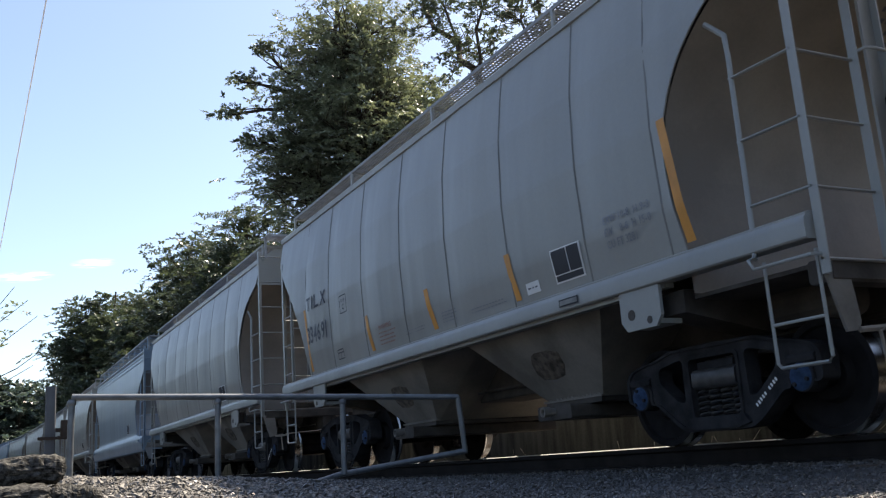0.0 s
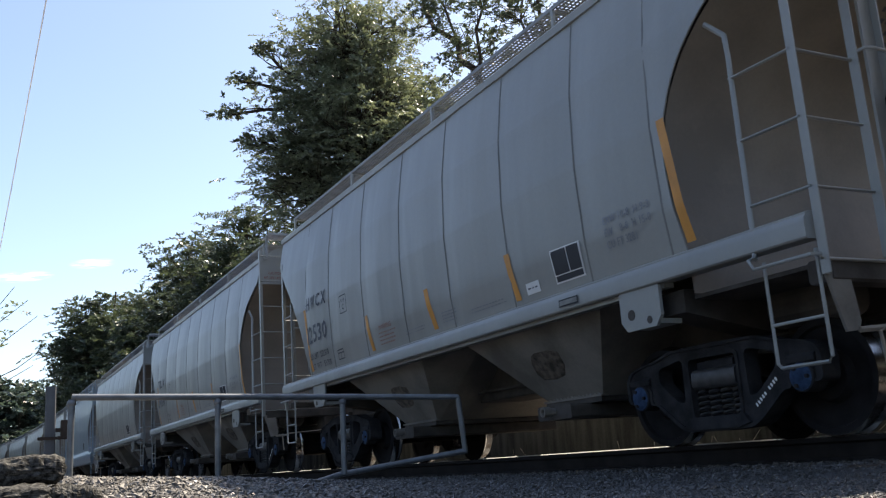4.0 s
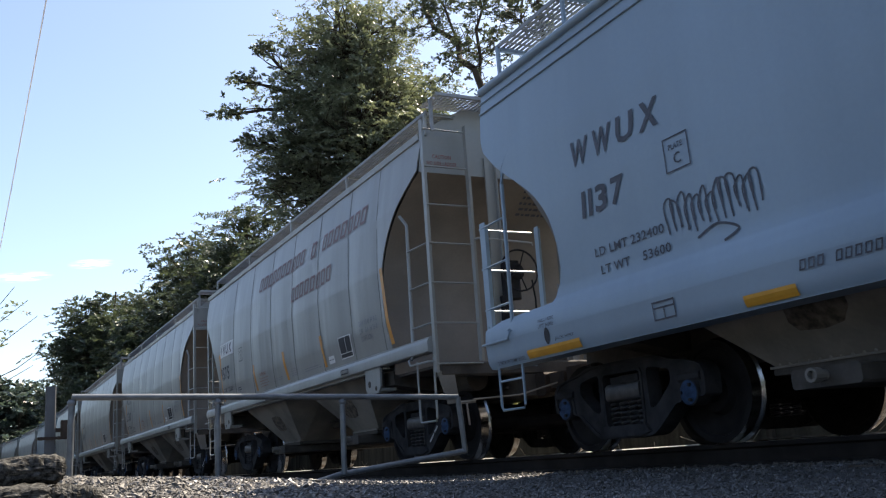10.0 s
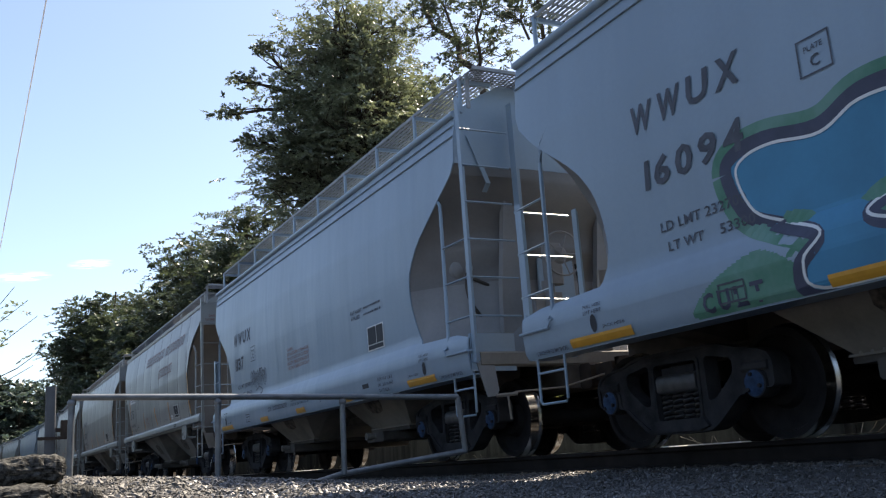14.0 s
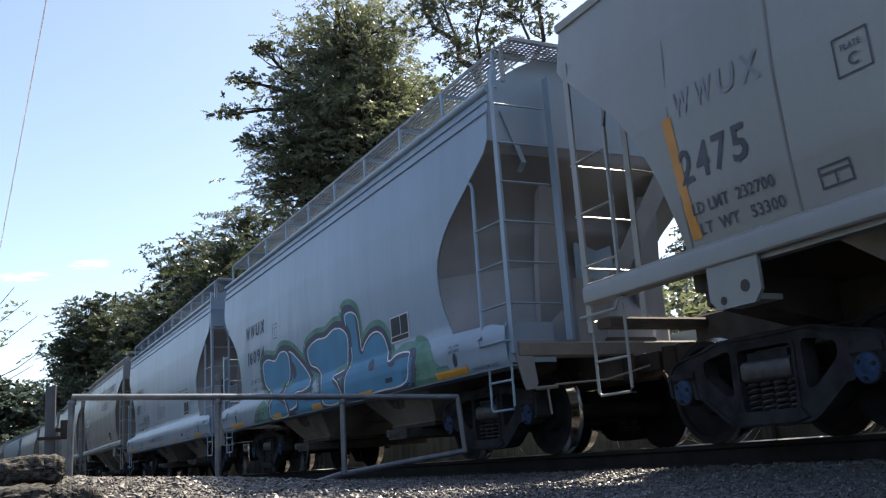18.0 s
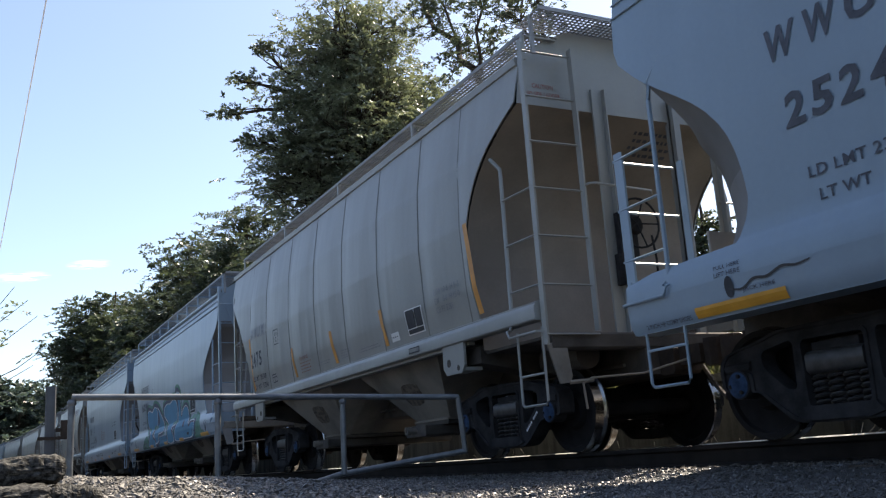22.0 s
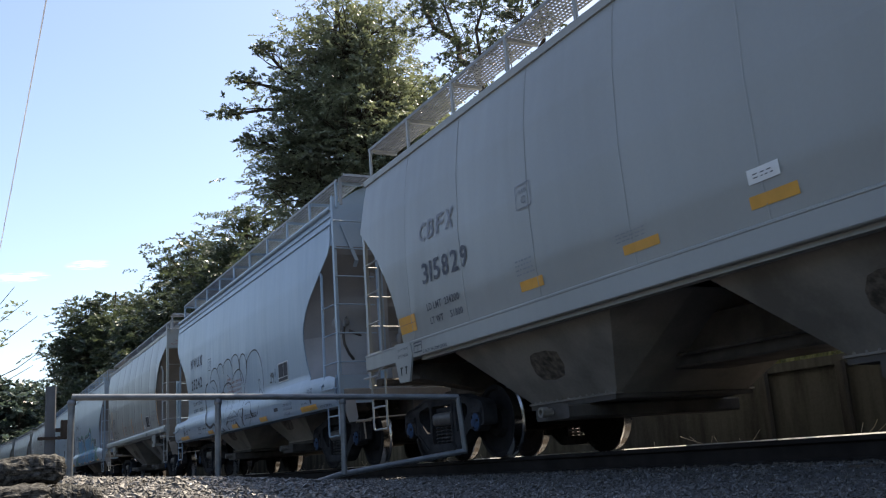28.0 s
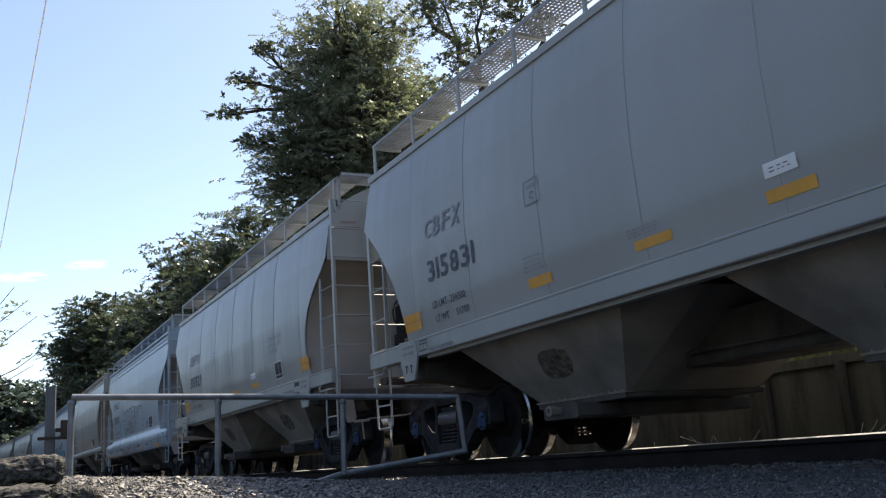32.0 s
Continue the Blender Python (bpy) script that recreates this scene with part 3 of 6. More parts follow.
def hopper_car(kind, paint, label):
    d = SIDE[kind]
    tip, top = d["tip"], d["top"]
    car = thing("hopper_car", label, "hopper car", "cars of the train")
    part("side_sheet", side_sheet(kind, -1), paint, car, smooth=35)
    part("side_sheet", side_sheet(kind, 1), paint, car, smooth=35)
    # roof, from eave to eave, with hatches along the middle
    s = Shape()
    wt = d["w"][-1]
    arc = [(wt * u, top + 0.56 * (1 - abs(u) ** 2.2)) for u in steps(-1, 1, 14)]
    s.grid([[(x, y, z) for x, z in arc] for y in steps(0.01 - panel_end(kind, -1), panel_end(kind, 1) - 0.01, 2)])
    part("roof", s, paint, car, smooth=40)
    hatch = Shape().box(-0.32, 0.32, -0.62, 0.62, top + 0.50, top + 0.66, c=0.03).mesh("roof_hatch", paint)
    for y in steps(-tip + 0.9, tip - 0.9, 6):
        part("roof_hatch", hatch, None, car, at=(0, y, 0))
    # eave trim
    for g in (-1, 1):
        s = Shape()
        if kind == "C":
            for z, r in ((top - 0.29, 0.010), (top - 0.16, 0.009)):
                y = side_end(kind, z)
                part("eave_ridge", Shape().tube([(g * (half_width(kind, z) + 0.012), -y, z), (g * (half_width(kind, z) + 0.012), y, z)], r, 8), paint, car, smooth=50)
            for z, r in ((top - 0.02, 0.045),):
                s.tube([(g * (half_width(kind, z) + 0.012), -side_end(kind, z), z), (g * (half_width(kind, z) + 0.012), side_end(kind, z), z)], r, 10)
        else:
            s.prism([(g * (wt - 0.02), top - 0.07), (g * (wt + 0.035), top - 0.06), (g * (wt + 0.045), top + 0.01), (g * (wt + 0.02), top + 0.035), (g * (wt - 0.03), top + 0.03)], "y", 0.02 - panel_end(kind, -1), panel_end(kind, 1) + 0.02)
        part("top_chord", s, paint, car, smooth=50)
    # roof walks on their brackets
    up = WALK_UP[kind]
    part("crossover_walk", crossover(kind), GALV, car, "galvanised open grating end walk")
    for g in (-1, 1):
        b = part("running_board", grating(kind, g), GALV, car, "galvanised open grating roof walk")
        for y in steps(-tip + 0.08, tip - WALK_END[kind] - 0.03, 4 if kind == "T" else 9):
            s = Shape()
            s.prism([(g * 1.395, top - 0.02), (g * 1.425, top - 0.02), (g * 1.425, top + up), (g * 1.395, top + up)], "y", y - 0.02, y + 0.02)
            s.box(min(g * 1.0, g * 1.38), max(g * 1.0, g * 1.38), y - 0.02, y + 0.02, top + up - (0.03 if kind == "T" else 0.05), top + up - 0.008)
            part("walk_bracket", s, paint, b)
    for y in d["seams"] if kind != "C" else ():
        for g in (-1, 1):
            part("weld_seam", seam_strip(kind, y, g, 0.012 if kind == "T" else 0.010), SEAM if kind == "T" else paint, car, smooth=50)
    for gy in (-1, 1):
        # end panel and slope sheet
        ye = panel_end(kind, gy)
        s = Shape()
        ring = [(g * (half_width(kind, z) - 0.012), z) for g in (-1, 1) for z in (steps(d["neck"], top, 3)[:-1][::-1] if g < 0 else steps(d["neck"], top, 3)[:-1])] + [(x, z) for x, z in reversed(arc)]
        s.prism(ring, "y", min(gy * ye, gy * (ye - 0.012)), max(gy * ye, gy * (ye - 0.012)))
        end = part("end_panel", s, paint, car)
        def fold(x, z):
            """The end hopper of the smooth cars bulges in the middle."""
            return {"C": 1.0, "H": 0.7, "T": 0.0}[kind] * (1 - abs(x) ** 2.6) * min(1.0, (d["neck"] - z) / 0.9)
        zs = [d["neck"]] + [z for z in sorted(set(d["ez"]) | set(steps(1.45, d["neck"], 24)), reverse=True) if 1.39 <= z < d["neck"]]
        turn = max((z for z in zs if z > 1.9), key=lambda z: d["tip"] - side_end(kind, z, gy))
        for name, zz in (("slope_sheet", [z for z in zs if z >= turn]), ("shear_plate", [z for z in zs if z <= turn] + [1.13])):
            s = Shape()
            for o in (0.0, 0.012):
                s.grid([[(x * (half_width(kind, max(z, 1.39)) - 0.016), gy * (min(ye - 0.006, (ye - 0.006 if z == d["neck"] else side_end(kind, max(z, 1.40), gy) - 0.004) + fold(x, z)) - o), z) for x in (-1, -0.96, -0.9, -0.8, -0.65, -0.4, 0.0, 0.4, 0.65, 0.8, 0.9, 0.96, 1)] for z in zz])
            # smooth cars: the upper sheet's darker grey stands in for shade
            part(name, s, ((END_C, END_CB) if kind == "C" else (END_T, END_B))[name != "slope_sheet"], end, "grey end sheet, coloured darker on its shaded slope" if kind == "C" else "dusty end sheet, browned for bounced sunlight", smooth=40)
        for x in () if gy > 0 else (-0.52, 0.52) if kind != "C" else (-0.68, 0.68):
            s = Shape()
            if kind == "C":
                # broad tapered web that leans in to the hopper
                s.grid([[(x + g * (w - c), gy * (y - o), z) for g, c, o in ((-1, 0, 0.09), (-1, 0, 0), (1, 0, 0), (1, 0, 0.09), (1, 0.012, 0.09), (1, 0.012, 0.02), (-1, 0.012, 0.02), (-1, 0.012, 0.09), (-1, 0, 0.09))]
                        for w, y, z in ((0.20, tip - 0.42, 1.13), (0.17, tip - 0.40, 2.0), (0.12, tip - 0.24, d["neck"]))])
            else:
                yp, up_to = tip - 0.1, d["neck"] + (0.25 if kind == "T" else -0.02)
                s.box(x - 0.07, x + 0.07, gy * yp - 0.012, gy * yp + 0.012, 1.10, up_to)
                s.box(x - 0.07 if x > 0 else x + 0.058, x - 0.058 if x > 0 else x + 0.07, gy * yp - 0.07, gy * yp + 0.07, 1.10, up_to)
            part("end_post", s, END_CB if kind == "C" else paint, end)
        if kind == "C":
            s = Shape()
            s.box(-0.30, 0.22, min(gy * (tip - 0.46), gy * (tip - 0.50)), max(gy * (tip - 0.46), gy * (tip - 0.50)), 1.13, 2.44, c=0.012)
            part("centre_web", s, paint, end, "pale upright centre plate")
            s = Shape()
            s.box(-0.66, -0.28, min(gy * (tip - 0.02), gy * (tip - 0.05)), max(gy * (tip - 0.02), gy * (tip - 0.05)), 1.13, 1.82, c=0.01)
            part("brake_step", s, END_CB, end)
            if gy < 0:
                s = Shape()
                slab(s, [(-1.36, gy * (tip - 0.095), 3.66), (-1.30, gy * (tip - 0.095), 3.66), (-1.08, gy * (tip - 0.095), 3.10), (-1.14, gy * (tip - 0.095), 3.10)], 0.012)
                slab(s, [(-1.14, gy * (tip - 0.095), 3.10), (-1.08, gy * (tip - 0.095), 3.10), (-1.08, gy * (tip - 0.20), 3.02), (-1.14, gy * (tip - 0.20), 3.02)], 0.012)
                part("end_strap", s, paint, end)
        # platform, end sill, draft gear and coupler
        s = Shape()
        s.box(-1.45, 1.45, min(gy * (tip - 0.18), gy * (tip + 0.02)), max(gy * (tip - 0.18), gy * (tip + 0.02)), 0.98 if gy < 0 else 1.05, 1.14, c=0.02)
        if gy < 0 or kind == "C":
            s.box(-1.42, 1.42, min(gy * (tip - 1.3), gy * (tip - 0.18)), max(gy * (tip - 1.3), gy * (tip - 0.18)), 1.10, 1.13)
        part("end_platform", s, HOPPER if kind == "C" else FRAME, car)
        s = Shape()
        s.box(-0.17, 0.17, min(gy * tip, gy * (tip + 0.22)), max(gy * tip, gy * (tip + 0.22)), 0.70, 0.98, c=0.03)
        s.prism([(-0.10, 0.78), (0.10, 0.78), (0.12, 0.84), (0.12, 0.90), (0.10, 0.96), (-0.10, 0.96)], "y", min(gy * (tip + 0.2), gy * (tip + 0.52)), max(gy * (tip + 0.2), gy * (tip + 0.52)))
        s.box(-0.06, 0.16, min(gy * (tip + 0.48), gy * (tip + 0.66)), max(gy * (tip + 0.48), gy * (tip + 0.66)), 0.74, 1.0, c=0.05)
        cp = part("coupler", s, COUPLER, car, "rusty knuckle coupler")
        s = Shape()
        m = -gy
        s.tube([(-m * 1.18, gy * (tip + 0.10), 0.40), (-m * 1.20, gy * (tip + 0.10), 0.64), (-m * 1.10, gy * (tip + 0.10), 0.69), (-m * 0.5, gy * (tip + 0.14), 0.72), (0.0, gy * (tip + 0.42), 0.86)], 0.012, 6)
        s.tube([(-m * 1.30, gy * (tip + 0.03), 0.66), (-m * 1.08, gy * (tip + 0.10), 0.67)], 0.022, 6)
        part("uncoupling_lever", s, END_T, cp)
        s = Shape()
        s.prism([(-m * 1.51, 1.04), (-m * 1.29, 1.04), (-m * 1.25, 0.72), (-m * 1.28, 0.66), (-m * 1.39, 0.65), (-m * 1.42, 0.74)], "y", min(gy * (tip - 0.01), gy * (tip + 0.012)), max(gy * (tip - 0.01), gy * (tip + 0.012)))
        part("corner_gusset", s, END_CB if kind == "C" else HOPPER, car)
        s = Shape()
        s.tube([(0.25, gy * (tip + 0.1), 0.85), (0.27, gy * (tip + 0.3), 0.55), (0.2, gy * (tip + 0.5), 0.42), (0.08, gy * (tip + 0.66), 0.55)], 0.024, 6)
        part("air_hose", s, FRAME, cp)
        for gx in (-1, 1) if gy < 0 and kind != "C" else (-1,):
            ladder(car, kind, gx, gy, paint)
        # hopper bay with its outlet gate
        s = Shape()
        run = 1.09
        y0, y1 = tip - 0.12 - (d["neck"] - 1.38) * run, 0.22
        b0, b1, zl, hb = tip - 0.12 - (d["neck"] - 0.5) * run, 1.39, 0.50, 0.82
        ht = d["w"][0] - 0.04 if kind != "C" else 1.48
        q = [(-ht, gy * y0, 1.35), (ht, gy * y0, 1.35), (ht, gy * 0.50, 1.35), (-ht, gy * 0.50, 1.35), (-hb, gy * b0, zl), (hb, gy * b0, zl), (hb, gy * b1, zl), (-hb, gy * b1, zl)]
        q += [(0.75, gy * y1, 1.35), (-0.75, gy * y1, 1.35)]
        s.add(q, [(0, 1, 5, 4), (1, 2, 6, 5), (2, 8, 6), (8, 9, 7, 6), (9, 3, 7), (3, 0, 4, 7), (4, 5, 6, 7), (0, 3, 9, 8, 2, 1)])
        bay = part("hopper_bay", s, HOPPER, car, "dusty tapered discharge hopper in a painted shade tone")
        s = Shape()
        ym, hl = (b0 + b1) / 2, abs(b0 - b1) / 2
        s.box(-hb - 0.06, hb + 0.06, gy * ym - hl - 0.06, gy * ym + hl + 0.06, zl - 0.02, zl + 0.03, c=0.01)
        s.box(-hb - 0.30, hb + 0.30, gy * ym - 0.30, gy * ym + 0.30, zl - 0.16, zl - 0.02, c=0.02)
        part("outlet_gate", s, FRAME, bay, "dark outlet gate")
        for gx in (-1, 1):
            s = Shape().box(min(gx * (hb - 0.01), gx * (hb + 0.075)), max(gx * (hb - 0.01), gx * (hb + 0.075)), gy * ym - hl - 0.08, gy * ym + hl + 0.08, zl + 0.03, zl + 0.048)
            for y in steps(gy * ym - hl, gy * ym + hl, 13):
                s.lathe([(zl + 0.047, 0.014), (zl + 0.068, 0.013), (zl + 0.070, 0.0)], 6, "z", (gx * (hb + 0.045), y, 0))
            part("bolted_flange", s, HOPPER, bay)
        for x in (-1, 1):
            s = Shape().lathe([(x * (hb + 0.26), 0.0), (x * (hb + 0.26), 0.04), (x * (hb + 0.36), 0.035), (x * (hb + 0.36), 0.052), (x * (hb + 0.44), 0.052), (x * (hb + 0.44), 0.032), (x * (hb + 0.40), 0.03), (x * (hb + 0.40), 0.0)], 12, "x", (0, gy * ym, zl - 0.08))
            part("capstan", s, HOPPER, bay, "round capstan socket")
        for gx in (-1, 1):
            s = Shape()
            yc = gy * (ym - 0.02)

            def on_slope(dy, f, out=0.0):
                return (gx * (ht + (hb - ht) * f + out), yc + dy, 1.35 + (zl - 1.35) * f + out * 0.6)
            ring = [(-0.28, 0.42), (-0.14, 0.385), (0.10, 0.385), (0.20, 0.41), (0.28, 0.50), (0.31, 0.61), (0.26, 0.69), (0.04, 0.71), (-0.14, 0.68), (-0.25, 0.57)]
            s.add([on_slope(u, f) for u, f in ring] + [on_slope(u * 0.95, 0.55 + (f - 0.55) * 0.95, 0.014) for u, f in ring],
                  [tuple(range(10, 20))] + [(i, (i + 1) % 10, 10 + (i + 1) % 10, 10 + i) for i in range(10)])
            for u, f, h in ((-0.21, 0.44, 0.022), (0.12, 0.43, 0.022), (0.24, 0.58, 0.022), (0.04, 0.67, 0.022), (-0.16, 0.61, 0.022), (-0.08, 0.50, 0.03), (0.07, 0.57, 0.035)):
                w = 0.020 if h < 0.03 else 0.045
                q = [on_slope(u - w, f - w), on_slope(u + w, f - w), on_slope(u + w, f + w), on_slope(u - w, f + w)]
                s.add(q + [on_slope(u - w * 0.6, f - w * 0.6, h), on_slope(u + w * 0.6, f - w * 0.6, h), on_slope(u + w * 0.6, f + w * 0.6, h), on_slope(u - w * 0.6, f + w * 0.6, h)],
                      [(0, 1, 5, 4), (1, 2, 6, 5), (2, 3, 7, 6), (3, 0, 4, 7), (4, 5, 6, 7)])
            part("vibrator_bracket", s, BRACKET, bay, "dirty bolted bracket plate")
        # bolster
        at = gy * TRUCK_AT[kind][gy < 0]
        s = Shape()
        s.prism([(-1.42, 1.02), (-0.5, 0.86), (0.5, 0.86), (1.42, 1.02), (1.42, 1.20), (-1.42, 1.20)], "y", at - 0.16, at + 0.16)
        part("body_bolster", s, FRAME, car)
        # jacking pads
        if kind == "T":
            for gx in (-1, 1):
                s = Shape()
                xo = gx * 1.575
                s.prism([(gy * 3.62, 1.29), (gy * 4.12, 1.29), (gy * 4.12, 1.02), (gy * 4.05, 0.94), (gy * 3.69, 0.94), (gy * 3.62, 1.02)], "x", min(xo, xo - gx * 0.03), max(xo, xo - gx * 0.03))
                s.box(min(xo - gx * 0.03, xo - gx * 0.25), max(xo - gx * 0.03, xo - gx * 0.25), gy * 3.87 - 0.2, gy * 3.87 + 0.2, 0.96, 1.0)
                jp = part("jacking_pad", s, paint, car)
                for y, z, r in ((3.76, 1.07, 0.045), (3.98, 1.00, 0.032)):
                    # uncut hole: a dark disc stands in for the shade inside
                    s = Shape()
                    s.lathe([(xo + gx * 0.003, 0.0), (xo + gx * 0.003, r), (xo - gx * 0.01, r)], 12, "x", (0, gy * y, z))
                    part("lift_hole", s, FRAME, jp)
        truck(car, at, kind == "T" and gy < 0)
    # side and centre sills
    if kind != "C":
        for g in (-1, 1):
            s = Shape()
            if kind == "T":
                ring = [(1.46, 1.265), (1.585, 1.265), (1.598, 1.278), (1.602, 1.375), (1.596, 1.405), (1.578, 1.425), (1.578, 1.440), (1.54, 1.455), (1.46, 1.455)]
            else:
                ring = [(1.46, 1.245), (1.592, 1.245), (1.602, 1.255), (1.602, 1.425), (1.608, 1.432), (1.608, 1.447), (1.60, 1.455), (1.54, 1.470), (1.46, 1.470)]
            s.prism([(g * a, b) for a, b in ring], "y", -tip + 0.02, tip - 0.02)
            s.box(min(g * 1.44, g * 1.53), max(g * 1.44, g * 1.53), -4.15, 4.15, ring[0][1] - 0.036, ring[0][1] + 0.001)
            part("side_sill", s, paint, car, smooth=40)
    else:
        for g in (-1, 1):
            s = Shape()
            s.box(min(g * 1.30, g * 1.545), max(g * 1.30, g * 1.545), -tip + 0.02, tip - 0.02, 0.895, 0.915)
            for e in (-1, 1):
                s.box(min(g * 1.0, g * 1.56), max(g * 1.0, g * 1.56), min(e * (tip - 0.03), e * (tip + 0.0)), max(e * (tip - 0.03), e * (tip + 0.0)), 0.93, 1.34)
            part("side_sill", s, paint, car)
    s = Shape()
    s.box(-0.34, 0.34, -tip, tip, 0.72, 1.18, c=0.02)
    part("centre_sill", s, FRAME, car)
    # brake cylinder and reservoir pipes under the floor
    s = Shape()
    s.lathe([(-0.35, 0.0), (-0.35, 0.15), (0.35, 0.15), (0.35, 0.0)], 14, "y", (-0.75, -4.9, 0.98))
    s.tube([(-0.42, -5.4, 0.84), (-0.42, 5.4, 0.84)], 0.02, 6)
    part("brake_gear", s, FRAME, car)
    return car


def brake_wheel(car, kind):
    """Hand brake on the trailing end."""
    tip = SIDE[kind]["tip"]
    yb, xb, zb = -(tip + 0.02), -0.33, 2.25
    s = Shape()
    rw = 0.29 if kind == "H" else 0.26
    ring = [(rw * math.cos(a), rw * math.sin(a)) for a in steps(0, 2 * math.pi, 24)]
    s.tube([(xb + a, yb - 0.10, zb + b) for a, b in ring], 0.012, 6)
    for k in range(5):
        a = 2 * math.pi * k / 5
        s.tube([(xb, yb - 0.07, zb), (xb + rw * math.cos(a), yb - 0.10, zb + rw * math.sin(a))], 0.009, 5)
    iron = END_CB if kind == "C" else TRUCK
    bw = part("brake_wheel", s, iron, car, "spoked hand brake wheel", smooth=60)
    s = Shape()
    s.lathe([(yb - 0.06, 0.0), (yb - 0.06, 0.08), (yb - 0.03, 0.11), (yb + 0.05, 0.11), (yb + 0.10, 0.08)], 18, "y", (xb, 0, zb))
    s.box(xb - 0.16, xb + 0.07, yb - 0.03, yb + 0.14, zb - 0.34, zb + 0.14, c=0.05)
    s.box(xb - 0.20, xb - 0.06, yb + 0.0, yb + 0.12, zb - 0.62, zb - 0.30, c=0.03)
    part("brake_gear", s, iron, bw, smooth=40)
    s = Shape()
    s.tube([(xb + 0.22, yb - 0.02, zb - 0.1), (xb + 0.25, yb - 0.02, 1.9), (xb + 0.22, yb - 0.02, 1.2)], 0.012, 5)
    part("brake_chain", s, TRUCK, bw)

# ---------------------------------------------------------------- lettering and paint on the sides
TEXTS = {}


def glyphs(words, weight=0.012):
    """Outline faces of a line of built-in type, scaled to the unit square."""
    if (words, weight) not in TEXTS:
        cu = bpy.data.curves.new("type", "FONT")
        cu.body, cu.resolution_u, cu.space_character = words, 2, 1.05
        cu.offset = weight
        ob = bpy.data.objects.new("type", cu)
        me = ob.to_mesh()
        v = np.array([p.co[:2] for p in me.vertices])
        f = [tuple(p.vertices) for p in me.polygons]
        ob.to_mesh_clear()
        bpy.data.objects.remove(ob)
        lo, hi = v.min(0), v.max(0)
        TEXTS[words, weight] = ((v - lo) / (hi - lo), f)
    return TEXTS[words, weight]


def drape(kind, pts, off):
    """Side coordinates (y, z) brought onto the near side sheet, off metres proud of it."""
    out = []
    for y, z in pts:
        if kind == "C":
            y -= (0.05 + 0.07 * smooth(3.6, 1.8, y)) * smooth(-1.5, 0.8, y)
        else:
            y -= 0.05 + 0.07 * smooth(3.6, 1.8, y) * (1 - 0.7 * smooth(0.0, -2.5, y))
        if kind != "C" and z < 1.43:
            out.append((-(1.604 + off), y, z))
        else:
            out.append((-(side_x(kind, y, z) + off), y, z))
    return out


def lettering(car, kind, words, y0, y1, z0, z1, mat=None, slant=0.0, name="lettering"):
    """A line of type: large characters stand one by one in even cells, small print is one piece."""
    if z1 - z0 < 0.14:
        uv, f = glyphs(words)
        pts = [(y0 + (y1 - y0) * u - slant * v, z0 + (z1 - z0) * v) for u, v in uv]
        return tagged(part(name, Shape().add(drape(kind, pts, 0.008), f), mat or INK, car), kind="stuff")
    wide = [0.45 if c in "1I" else 1.12 if c == "W" else 1.0 for c in words]
    cell, y = (y1 - y0) / (sum(wide) - 0.22), y0
    for c, w in zip(words, wide):
        uv, f = glyphs(c, 0.03 if kind == "C" else 0.018)
        k = 0.24 if c in "1I" else w - 0.24
        pts = [(y + cell * k * u - slant * v, z0 + (z1 - z0) * v) for u, v in uv]
        ob = part("letter", Shape().add(drape(kind, pts, 0.008), f), mat or INK, car)
        y += cell * w
    return ob


def patch(car, kind, name, y0, y1, z0, z1, mat, off=0.006, label="", slant=0.0):
    """A flat tape or label that follows the sheet."""
    ys, zs = steps(y0, y1, max(1, int(abs(y1 - y0) / 0.09))), steps(z0, z1, max(1, int((z1 - z0) / 0.025)))
    rows = [drape(kind, [(y + slant * (z - z0) / (z1 - z0), z) for y in ys], off) for z in zs]
    return part(name, Shape().grid(rows), mat, car, label)


def bars(car, kind, y0, y1, z0, z1, lines, mat=None, seed=1):
    """Lines of small writing that nobody can read: broken bars."""
    rnd = random.Random(seed)
    s = Shape()
    h = (z1 - z0) / (lines * 3.2)
    for i in range(lines):
        z = z1 - (i + 0.5) * (z1 - z0) / lines
        y, end = y0, y1 + rnd.uniform(0, 0.18) * (y0 - y1)
        while y > end + 0.02:
            w = min(rnd.uniform(0.02, 0.06), y - end)
            s.add(drape(kind, [(y, z - h / 2), (y - w, z - h / 2), (y - w, z + h / 2), (y, z + h / 2)], 0.008), [(0, 1, 2, 3)])
            y -= w + rnd.uniform(0.014, 0.03)
    return tagged(part("small_print", s, mat or INK_FADED, car), kind="stuff")


def letter_bars(car, kind, words, y0, y1, z0, z1, mat, slant=0.0, name="company_name"):
    """A company's name as plain slanted shapes: one hollow block for each letter."""
    step = (y1 - y0) / len(words)
    for i, ch in enumerate(words):
        if ch == " ":
            continue
        s = Shape()
        a, b = y0 + step * (i + 0.12), y0 + step * (i + 0.84)
        t, h = (b - a) * 0.24, (z1 - z0) * 0.16

        def lean(y, z):
            return (y - slant * (z - z0) / (z1 - z0), z)
        for ya, yb, za, zb in ((a, a + t, z0, z1), (b - t, b, z0, z1), (a + t, b - t, z1 - h, z1), (a + t, b - t, z0, z0 + h)):
            s.add(drape(kind, [lean(ya, za), lean(yb, za), lean(yb, zb), lean(ya, zb)], 0.008), [(0, 1, 2, 3)])
        part(name, s, mat, car)


